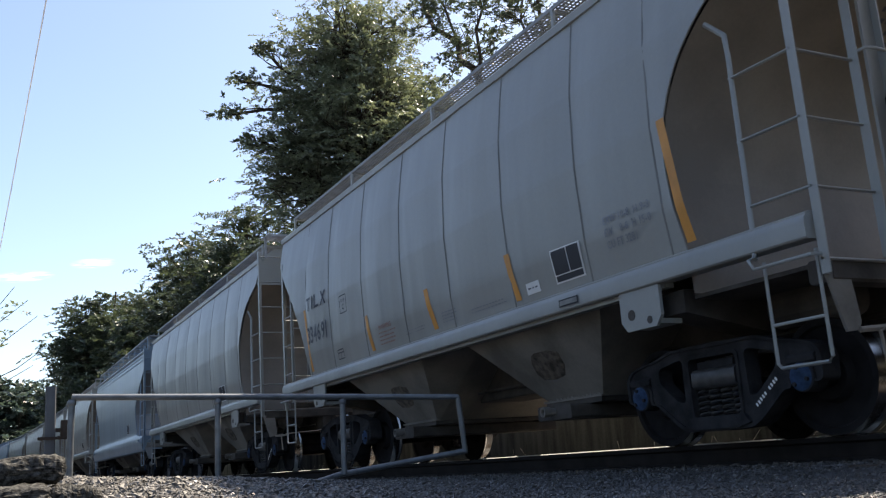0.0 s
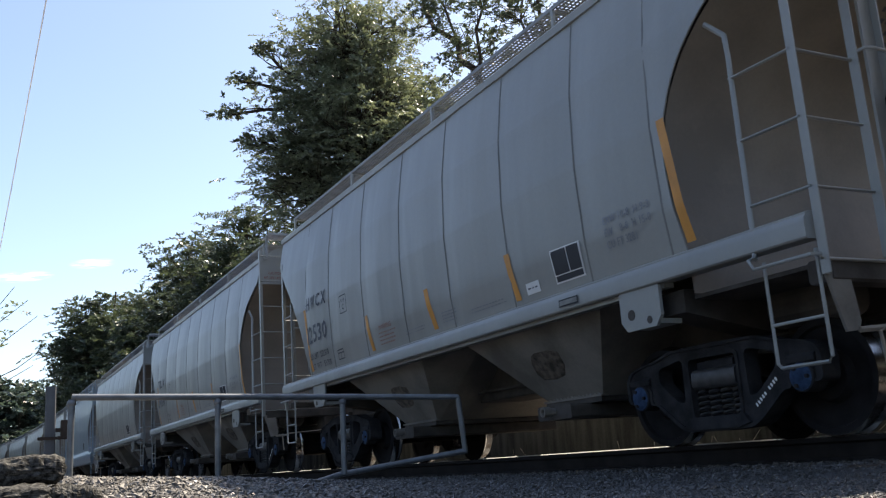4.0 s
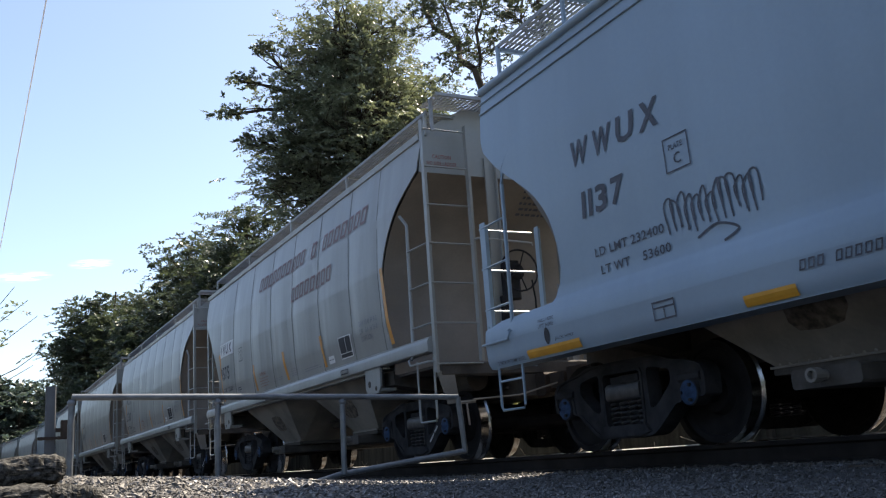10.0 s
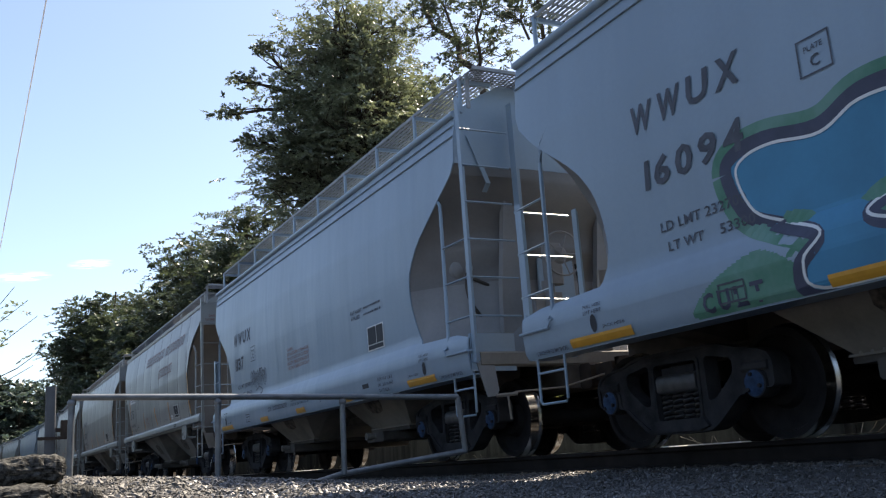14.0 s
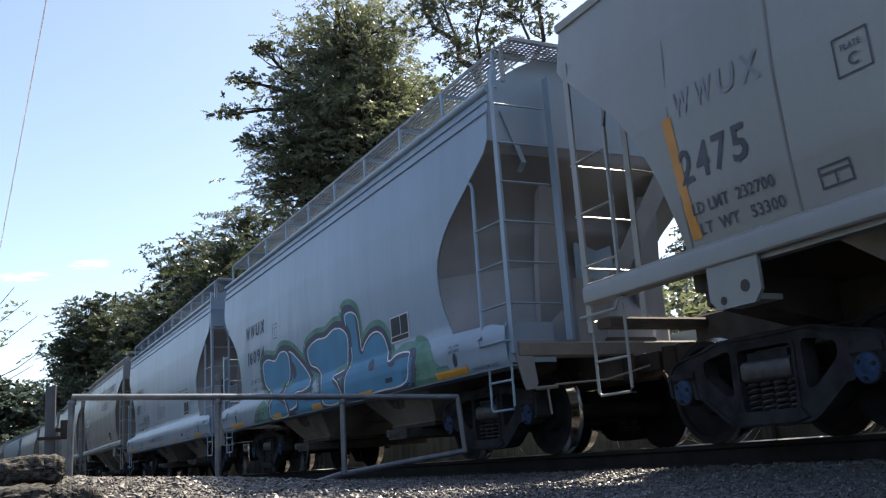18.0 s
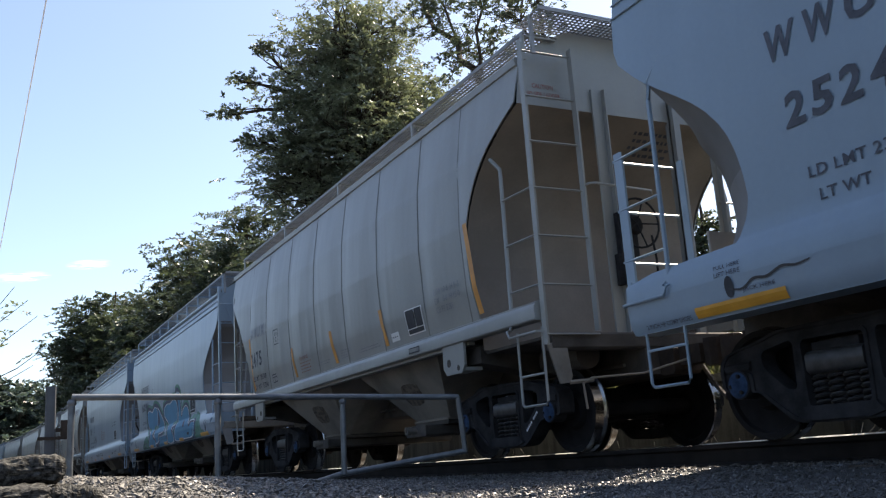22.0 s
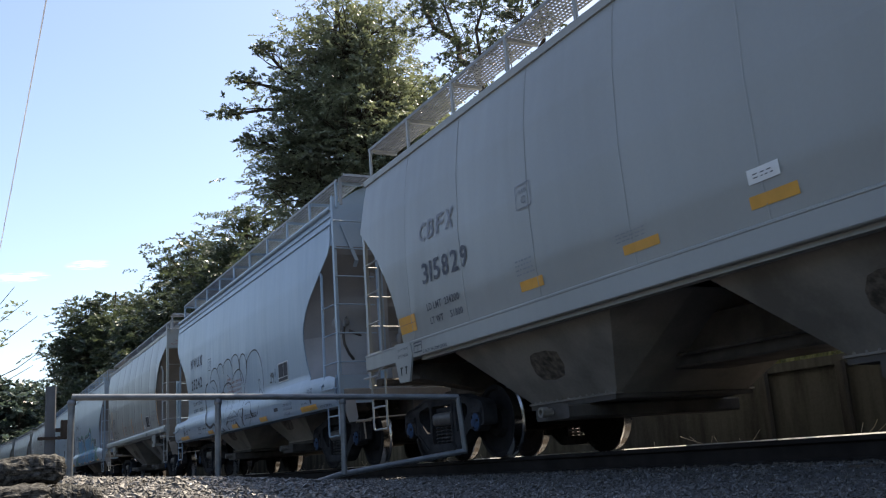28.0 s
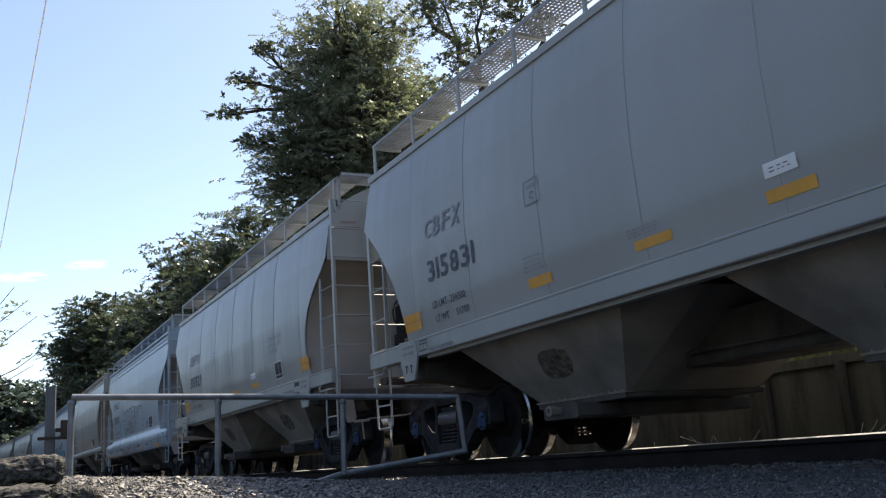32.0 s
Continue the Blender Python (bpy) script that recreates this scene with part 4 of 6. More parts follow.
def curve_through(pts, closed=False, n=6):
    """Smooth curve through a few points."""
    P = [Vector((a, b)) for a, b in pts]
    k, out = len(P), []
    for i in range(k if closed else k - 1):
        p = [P[(i + j) % k] if closed else P[min(max(i + j, 0), k - 1)] for j in (-1, 0, 1, 2)]
        for q in range(n):
            t = q / n
            out.append(tuple(0.5 * (2 * p[1] + (p[2] - p[0]) * t + (2 * p[0] - 5 * p[1] + 4 * p[2] - p[3]) * t * t + (3 * p[1] - p[0] - 3 * p[2] + p[3]) * t ** 3)))
    out.append(tuple(P[0] if closed else P[-1]))
    return out


def stroke(s, kind, pts, width, off, closed=False, taper=False, under=()):
    """A brushed line on the side sheet; it stops where a letter sprayed before it lies."""
    c = curve_through(pts, closed)
    rows = []
    for i, (y, z) in enumerate(c):
        if any(inside(p, y, z) for p in under):
            if len(rows) > 1:
                s.grid(rows)
            rows = []
            continue
        a, b = c[max(i - 1, 0)], c[min(i + 1, len(c) - 1)]
        dy, dz = b[0] - a[0], b[1] - a[1]
        ln = math.hypot(dy, dz) or 1.0
        w = width * 0.5 * ((0.55 + 0.9 * math.sin(math.pi * i / (len(c) - 1)) ** 0.5) if taper else 1.0)
        ny, nz = -dz / ln * w, dy / ln * w
        lim = SIDE[kind]["z"][0] + 0.005
        rows.append(drape(kind, [(y + ny, max(z + nz, lim)), (y, max(z, lim)), (y - ny, max(z - nz, lim))], off))
    if len(rows) > 1:
        s.grid(rows)


def inside(poly, y, z):
    c = False
    for (a, b), (d, e) in zip(poly, poly[1:] + poly[:1]):
        if (b > z) != (e > z) and y < (d - a) * (z - b) / (e - b) + a:
            c = not c
    return c


def fill(s, kind, pts, off, cell=0.03, curved=True):
    """A painted area: small cells of the sheet within an outline."""
    poly = curve_through(pts, True) if curved else pts
    ys, zs = [p[0] for p in poly], [p[1] for p in poly]
    z = max(min(zs), SIDE[kind]["z"][0] + 0.01)
    while z < max(zs):
        y = min(ys)
        while y < max(ys):
            if inside(poly, y + cell / 2, z + cell / 2):
                s.add(drape(kind, [(y, z), (y + cell, z), (y + cell, z + cell), (y, z + cell)], off), [(0, 1, 2, 3)])
            y += cell
        z += cell


def plate_mark(car, kind, y0, y1, z0, z1, mat=None):
    s = Shape()
    for a, b, c, d in ((y0, y1, z0, z0 + 0.012), (y0, y1, z1 - 0.012, z1), (y0, y0 - 0.012, z0, z1), (y1 + 0.012, y1, z0, z1)):
        s.add(drape(kind, [(a, c), (b, c), (b, d), (a, d)], 0.008), [(0, 1, 2, 3)])
    part("plate_frame", s, mat or INK, car)
    w, h = y1 - y0, z1 - z0
    lettering(car, kind, "PLATE", y0 + w * 0.22, y1 - w * 0.22, z0 + h * 0.62, z0 + h * 0.78, mat)
    lettering(car, kind, "C", y0 + w * 0.36, y1 - w * 0.36, z0 + h * 0.18, z0 + h * 0.50, mat)


def data_panel(car, kind, y0, y1, z0, z1):
    """Black two-part data panel with a pale border."""
    p = patch(car, kind, "data_panel", y0, y1, z0, z1, WHITE_TAPE, 0.005, "black data panel with a white border")
    w, h = y1 - y0, z1 - z0
    for a, b, c, d in ((0.045, 0.545, 0.25, 0.955), (0.575, 0.955, 0.25, 0.955), (0.045, 0.955, 0.045, 0.215)):
        patch(p, kind, "panel_field", y0 + w * a, y0 + w * b, z0 + h * c, z0 + h * d, BLACK_TAPE, 0.009)
    bars(p, kind, y0 + w * 0.12, y0 + w * 0.40, z0 + h * 0.70, z0 + h * 0.86, 2, WHITE_TAPE)


def inspection_box(car, kind, y0, y1, z0, z1):
    s = Shape()
    ym = (y0 + y1) / 2
    for a, b, c, d in ((y0, y1, z0, z0 + 0.015), (y0, y1, z1 - 0.015, z1), (y0, y0 - 0.012, z0, z1), (y1 + 0.012, y1, z0, z1), (y0, y1, z0 + (z1 - z0) * 0.6, z0 + (z1 - z0) * 0.6 + 0.015), (ym + 0.006, ym - 0.006, z0, z0 + (z1 - z0) * 0.6)):
        s.add(drape(kind, [(a, c), (b, c), (b, d), (a, d)], 0.008), [(0, 1, 2, 3)])
    part("inspection_frame", s, INK, car)


def end_print(car, kind, words, x0, x1, z0, z1, mat):
    """A line of type on the trailing end panel."""
    uv, f = glyphs(words)
    y = -(SIDE[kind]["tip"] - 0.12) - 0.006
    part("end_lettering", Shape().add([(x0 + (x1 - x0) * u, y, z0 + (z1 - z0) * v) for u, v in uv], f), mat, car)


def end_notes(car, kind):
    """Lines of print nobody can read on the trailing slope sheet."""
    rnd = random.Random(31)
    s = Shape()
    for i in range(5):
        z, x = SIDE[kind]["neck"] - 0.10 - 0.055 * i, 0.12 + rnd.uniform(0, 0.05)
        while x < 0.72:
            w = rnd.uniform(0.03, 0.08)
            s.add([(a, -side_end(kind, b) - 0.014, b) for a, b in ((x, z), (x + w, z), (x + w, z + 0.024), (x, z + 0.024))], [(0, 1, 2, 3)])
            x += w + 0.025
    tagged(part("end_print", s, INK, car), kind="stuff")


def marks_t(car, mark, number, load, light, boxed=False, title=False, fade=None):
    """Reporting marks, tapes and data of the ribbed cars."""
    k = "T"
    for y, z1, w in ((4.25, 2.50, 0.10), (1.84, 2.0, 0.105), (-0.05, 2.0, 0.105), (-1.93, 2.0, 0.105), (-4.45, 2.52, 0.10)):
        patch(car, k, "orange_stripe", y + w / 2, y - w / 2, 1.51, z1, ORANGE, 0.005, "orange reflective stripe", slant=0.10)
    if boxed:
        patch(car, k, "mark_panel", 4.30, 3.29, 2.41, 2.69, WHITE_TAPE, 0.005)
    lettering(car, k, mark, 4.25, 3.36, 2.45, 2.66, fade)
    lettering(car, k, number, 4.28, 3.57 if len(number) < 5 else 3.40, 1.93, 2.20)
    if load:
        lettering(car, k, "LD LMT  " + load, 4.23, 3.42, 1.68, 1.77)
        lettering(car, k, "LT  WT   " + light, 4.19, 3.38, 1.525, 1.615)
    plate_mark(car, k, 2.79, 2.54, 2.17, 2.43)
    inspection_box(car, k, 3.08, 2.84, 1.545, 1.69)
    data_panel(car, k, -2.63, -3.08, 1.535, 1.85)
    patch(car, k, "white_label", -2.11, -2.35, 1.53, 1.64, WHITE_TAPE, 0.006)
    bars(car, k, -2.14, -2.32, 1.56, 1.61, 1, INK)
    for i, w in enumerate(("EXW 10-8  H 9-3", "EW    8-6  H 15-0", "CU FT 3281")):
        lettering(car, k, w, -3.48, -4.08 if i < 2 else -3.88, 1.88 - 0.105 * i, 1.95 - 0.105 * i, INK_FADED)
    lettering(car, k, "WARNING", 1.53, 1.14, 1.74, 1.80, INK_RED)
    bars(car, k, 1.56, 1.02, 1.53, 1.72, 4, INK_RED, 3)
    bars(car, k, 0.78, 0.2, 1.55, 1.62, 2, INK_FADED, 4)
    bars(car, k, -0.25, -0.62, 1.54, 1.68, 4, INK_FADED, 5)
    bars(car, k, -0.95, -1.75, 1.53, 1.60, 2, INK_FADED, 6)
    sp = patch(car, k, "sill_plate", -2.72, -3.02, 1.298, 1.368, BLACK_TAPE, 0.006)
    patch(sp, k, "plate_face", -2.735, -3.005, 1.313, 1.355, FRAME_GREY, 0.009)
    end_print(car, k, "CAUTION", -1.32, -1.06, 3.70, 3.75, RED_PRINT)
    end_print(car, k, "NO SIDE LADDER", -1.40, -0.98, 3.61, 3.66, RED_PRINT)
    end_notes(car, k)
    if title:
        letter_bars(car, k, "########## # #######", 1.45, -3.9, 3.27, 3.52, NAME_RED, 0.05)
        letter_bars(car, k, "########", -0.45, -2.52, 2.74, 2.98, NAME_RED, 0.05)


def marks_c(car, number, load, light, tag=False, name_at=(0.0, 0.0), warn=(1.905, 0.088), front=0.0):
    """Reporting marks and tapes of the smooth-sided cars."""
    k = "C"
    lettering(car, k, "WWUX", 4.14 + front, 2.93 + front, 2.52, 2.76, INK, 0.03)
    lettering(car, k, number, 4.05 + front, (3.45 if len(number) < 5 else 2.98) + front, 2.03, 2.27, INK, 0.03)
    lettering(car, k, "LD LMT " + load, 3.94 + front, 3.04 + front, 1.655, 1.735)
    lettering(car, k, "LT WT    " + light, 3.88 + front, 2.99 + front, 1.49, 1.57)
    plate_mark(car, k, *((2.92, 2.65, 2.09, 2.37) if tag else (2.38 + front * 0.6, 2.12 + front * 0.6, 2.31, 2.57)))
    for y0, y1 in ((5.10, 4.22), (2.30, 1.84), (0.24, -0.24), (-1.86, -2.32), (-4.22, -4.98)):
        patch(car, k, "yellow_tape", y0, y1, 0.915, 0.995, YELLOW, 0.0115, "yellow reflective tape")
    inspection_box(car, k, 3.21, 2.96, 0.97, 1.12)
    data_panel(car, k, -2.90, -3.46, 1.52, 1.85)
    for i, w in enumerate(() if not warn else ("WARNING", "DO NOT APPLY VIBRATORS", "TO ANY PART OF CAR BODY", "EXCEPT VIBRATOR BRACKETS", "USE ON LOADED CAR ONLY")):
        lettering(car, k, w, 0.77, 0.43 if i == 0 else -0.42, warn[0] - warn[1] * i, warn[0] + 0.055 - warn[1] * i, INK_RED)
    for i, w in enumerate(("CLOSE AND LOCK HATCH COVERS", "& OUTLETS BEFORE MOVING CAR")):
        lettering(car, k, w, 0.58 - 0.1 * tag, -0.35 - 0.13 * tag, 1.125 - 0.07 * i, 1.165 - 0.07 * i)
    for i, w in enumerate(("EXW 10-8  H 8-3", "EW   8-8  H 14-8", "CU FT 3258")):
        lettering(car, k, w, -3.32, -3.79 if i < 2 else -3.64, 1.08 - 0.073 * i, 1.125 - 0.073 * i)
    if warn:
        letter_bars(car, k, "### ######-####" if tag else "######-####", *name_at, 1.035 + 0.03 * tag, 1.115 + 0.02 * tag, INK, 0.02)
    for g in (1, -1):
        c = g * 4.72
        # black disc drawn for the dark inside of a lift hole
        s = Shape()
        s.add(drape(k, [(c + 0.045 * math.cos(a), 1.085 + 0.08 * math.sin(a)) for a in steps(0, 2 * math.pi, 13)[:-1]], 0.006), [tuple(range(13))])
        part("lift_hole", s, BLACK_TAPE, car)
        lettering(car, k, "PULL HERE", c + 0.13, c - 0.13, 1.225, 1.255)
        lettering(car, k, "LIFT HERE", c + 0.13, c - 0.13, 1.17, 1.205)
        lettering(car, k, "JACK HERE", c + (0.46 if g < 0 else -0.12), c + (0.17 if g < 0 else -0.42), 1.02, 1.055)
        lettering(car, k, "2 INCH HF COMP SHOES", 5.68 if g > 0 else -5.08, 5.16 if g > 0 else -5.62, 0.92, 0.955)
    patch(car, k, "sill_plate", -2.78, -3.0, 1.03, 1.09, BLACK_TAPE, 0.006)
    if tag:
        lettering(car, k, "EXT PAINT", -2.36, -2.78, 2.10, 2.155)
        lettering(car, k, "APPLIED", -2.36, -2.70, 2.02, 2.075)
        bars(car, k, -2.84, -3.46, 2.00, 2.18, 2, INK, 8)
    end_print(car, k, "WWUX", 0.45, 0.80, 3.66, 3.76, INK)
    end_print(car, k, number, 0.50, 0.78, 3.50, 3.60, INK)
    if tag:
        rnd = random.Random(5)
        for i in range(13):
            s = Shape()
            y = 2.98 - i * 0.072
            stroke(s, k, [(y, 1.60 + rnd.uniform(-0.03, 0.05)), (y + 0.03, 1.80 + rnd.uniform(-0.05, 0.08)), (y - 0.05, 1.86 + rnd.uniform(-0.04, 0.05)), (y - 0.06, 1.65 + rnd.uniform(-0.06, 0.05))], 0.016, 0.008)
            part("graffiti_tag", s, INK, car, "thin dark scribbled tag")
        s = Shape()
        stroke(s, k, [(2.7, 1.52), (2.5, 1.58), (2.3, 1.5), (2.45, 1.44)], 0.02, 0.008)
        part("graffiti_tag", s, INK, car, "thin dark scribbled tag")


def graffiti_teal(car):
    """Bubble letters sprayed in teal with navy outlines, a white inner line and a green haze."""
    k = "C"
    a = [(3.04, 1.90), (2.93, 2.02), (2.66, 2.04), (2.24, 1.97), (1.90, 2.08), (1.53, 2.04), (1.38, 1.85), (1.42, 1.52), (1.88, 1.36), (1.90, 1.26), (1.54, 1.14), (1.44, 1.02), (1.46, 0.86),
         (2.38, 0.86), (2.49, 1.08), (2.32, 1.26), (2.62, 1.41), (2.92, 1.58)]
    b = [(1.84, 2.04), (1.39, 2.02), (0.90, 1.79), (0.45, 1.52), (0.23, 1.30), (0.58, 1.23), (0.98, 1.22), (0.96, 1.0), (1.58, 0.98), (1.72, 1.34), (1.55, 1.70)]
    c = [(0.57, 1.91), (0.10, 2.02), (-0.42, 2.0), (-0.84, 2.07), (-1.22, 2.03), (-1.46, 1.87), (-1.45, 1.61), (-1.34, 1.37), (-0.85, 1.30), (-1.12, 1.15), (-1.20, 0.89), (-0.35, 0.89), (-0.25, 1.25),
         (0.08, 1.52), (0.49, 1.65)]
    d = [(-1.25, 2.20), (-1.50, 2.23), (-1.74, 2.12), (-1.80, 1.90), (-1.85, 1.58), (-2.02, 1.68), (-2.27, 1.77), (-2.53, 1.76), (-2.74, 1.63), (-2.88, 1.37), (-3.0, 1.27), (-3.25, 1.34), (-3.63, 1.32),
         (-3.67, 1.22), (-3.49, 0.92), (-2.60, 0.89), (-1.36, 0.89), (-1.27, 1.18), (-1.44, 1.55), (-1.30, 1.94)]
    s = Shape()
    for blob in (a, b, c, d):
        up = [p for p in blob]
        stroke(s, k, up, 0.27, 0.003, True)
    fill(s, k, [(3.5, 0.93), (3.25, 1.15), (2.8, 1.28), (2.45, 1.05), (2.45, 0.92), (3.0, 0.91)], 0.0025, 0.015)
    fill(s, k, [(-3.62, 1.50), (-4.06, 1.36), (-4.27, 1.10), (-4.55, 1.03), (-4.50, 0.93), (-3.5, 0.91)], 0.0025, 0.015)
    part("graffiti_haze", s, GREEN, car, "green sprayed haze round the letters")
    s = Shape()
    for blob in (a, b, c, d):
        fill(s, k, blob, 0.0055)
    fill(s, k, [(2.4, 0.91), (2.4, 1.12), (-3.4, 1.16), (-3.45, 0.91)], 0.005, 0.04, False)
    part("graffiti_letter", s, TEAL, car, "large teal bubble letters sprayed on the side")
    s = Shape()
    first = {0: [], 1: [curve_through(a, True)], 2: [curve_through(b, True)], 3: [curve_through(c, True)]}
    for i, blob in enumerate((a, b, c, d)):
        stroke(s, k, blob, 0.11, 0.0075, True, False, first[i])
    fill(s, k, [(1.36, 1.78), (1.22, 1.76), (1.10, 1.58), (1.26, 1.50)], 0.009, 0.02)
    fill(s, k, [(-2.2, 1.37), (-2.33, 1.40), (-2.43, 1.27), (-2.28, 1.25)], 0.009, 0.02)
    part("graffiti_outline", s, NAVY, car, "dark navy outline of the letters")
    s = Shape()
    for i, blob in enumerate((a, b, c, d)):
        m = Vector((sum(p[0] for p in blob) / len(blob), sum(p[1] for p in blob) / len(blob)))
        stroke(s, k, [tuple(m + (Vector(p) - m) * 0.90) for p in blob], 0.022, 0.0095, True, False, first[i])
    part("graffiti_highlight", s, WHITE_TAPE, car, "thin white inner line of the letters")
    lettering(car, k, "CULT", 3.38, 2.80, 0.93, 1.08, NAVY, 0.0, "graffiti_tag")


def lobe(y0, z0, y1, z1, top, n=9):
    """One bubble of a sprayed letter: up from its first foot, over the crown and down to its second."""
    out = []
    for u in steps(0, 1, n):
        foot = z0 + (z1 - z0) * u
        out.append((y0 + (y1 - y0) * (1 - math.cos(math.pi * u)) / 2, foot + (top - foot) * math.sin(math.pi * u) ** 0.75))
    return out


def oval(y, z, ry, rz, a0, a1, n=10):
    return [(y + ry * math.cos(math.radians(a)), z + rz * math.sin(math.radians(a))) for a in steps(a0, a1, n)]


def graffiti_black(car):
    """Loose bubble letters outlined in black spray, with a scrawled number beside them."""
    k = "C"
    bold = [[(2.42, 2.04), (2.58, 2.0), (2.68, 1.84), (2.69, 1.62), (2.62, 1.42), (2.48, 1.27), (2.40, 1.15), (2.14, 1.06), (1.92, 1.07), (1.77, 1.10), (1.65, 1.06), (1.62, 0.92)],
            [(1.39, 1.04), (1.33, 0.95), (1.25, 0.91)], [(1.01, 0.99), (0.97, 0.94), (0.90, 0.91)], [(0.68, 1.02), (0.60, 1.06), (0.52, 1.07)], [(0.56, 1.01), (0.56, 0.94), (0.50, 0.91)],
            [(-0.08, 1.03), (-0.20, 0.99), (-0.33, 0.91)], [(-0.32, 2.27), (-0.33, 2.16), (-0.35, 2.04)], [(-0.93, 2.17), (-0.90, 2.10), (-0.87, 2.0)],
            [(-0.66, 1.26), (-0.73, 1.20), (-0.66, 1.06), (-0.70, 0.97), (-0.75, 0.91)], [(-1.29, 1.19), (-1.35, 1.12), (-1.46, 1.04)]]
    medium = [lobe(2.50, 2.03, 1.54, 1.30, 2.06, 6)[2:], lobe(2.20, 2.0, 1.38, 1.71, 2.31), lobe(1.57, 2.15, 0.99, 2.02, 2.34), [(0.99, 2.02), (1.01, 1.86), (1.12, 1.73), (1.21, 1.67)],
              lobe(1.03, 2.15, 0.26, 1.93, 2.36), lobe(0.35, 2.20, -0.31, 2.13, 2.38), [(-0.31, 2.13), (-0.36, 1.98), (-0.48, 1.74)], lobe(-0.35, 2.04, -0.88, 2.03, 2.32),
              [(-0.88, 2.04), (-0.85, 1.91), (-0.74, 1.73)], lobe(-0.88, 2.02, -2.0, 1.39, 2.29), lobe(1.61, 1.43, 0.75, 1.29, 1.72), lobe(1.17, 1.67, 0.24, 1.29, 1.88), lobe(0.26, 1.92, -0.65, 1.31, 2.06),
              [(1.93, 1.84), (1.68, 1.53), (1.41, 1.29)]]
    thin = [oval(1.10, 1.12, 0.28, 0.21, 130, 400), [(1.30, 1.28), (1.12, 1.27), (1.04, 1.13), (1.10, 1.01)], [(1.66, 0.91), (1.49, 0.97), (1.38, 1.05)], lobe(0.40, 1.31, -0.22, 1.35, 1.56),
            [(0.60, 1.91), (0.41, 1.69), (0.25, 1.44)], [(0.33, 1.81), (0.33, 1.89), (0.26, 1.94)], [(0.17, 1.23), (0.24, 1.12), (0.19, 0.98)], oval(-0.02, 1.08, 0.11, 0.19, 100, -60),
            [(0.19, 1.28), (0.48, 1.14), (0.75, 0.91)], [(0.05, 1.24), (-0.11, 1.23), (-0.28, 1.17), (-0.43, 1.24), (-0.53, 1.26)], oval(-0.62, 1.18, 0.10, 0.09, 110, -80 - 60), [(-0.56, 1.10), (-0.61, 0.98), (-0.50, 0.91)],
            lobe(-0.80, 1.24, -1.33, 1.12, 1.35), [(-1.33, 1.12), (-1.28, 1.0), (-1.08, 0.91)], [(-1.43, 1.07), (-1.65, 1.05), (-1.80, 1.11), (-1.90, 1.26)], [(-0.56, 1.94), (-0.62, 1.73)], [(2.04, 1.94), (1.83, 1.84)],
            [(0.75, 2.06), (0.51, 1.96)], oval(-1.71, 1.65, 0.06, 0.06, -60, 190), [(-1.77, 1.63), (-1.67, 1.46), (-1.76, 1.53), (-1.87, 1.47), (-2.02, 1.34)]]
    digits = [[(-2.43, 1.68), (-2.50, 1.73), (-2.46, 1.58)], [(-2.39, 1.58), (-2.53, 1.57)], [(-2.62, 1.70), (-2.57, 1.73), (-2.54, 1.69), (-2.57, 1.66), (-2.62, 1.69), (-2.60, 1.56)], [(-2.73, 1.80), (-2.73, 1.65)], [(-2.71, 1.59), (-2.71, 1.54)]]
    for lines, w in ((bold, 0.044), (medium, 0.018), (thin, 0.010), (digits, 0.020)):
        for pts in lines:
            s = Shape()
            stroke(s, k, pts, w, 0.009, False, True)
            part("graffiti_line", s, BLACK_SPRAY, car)


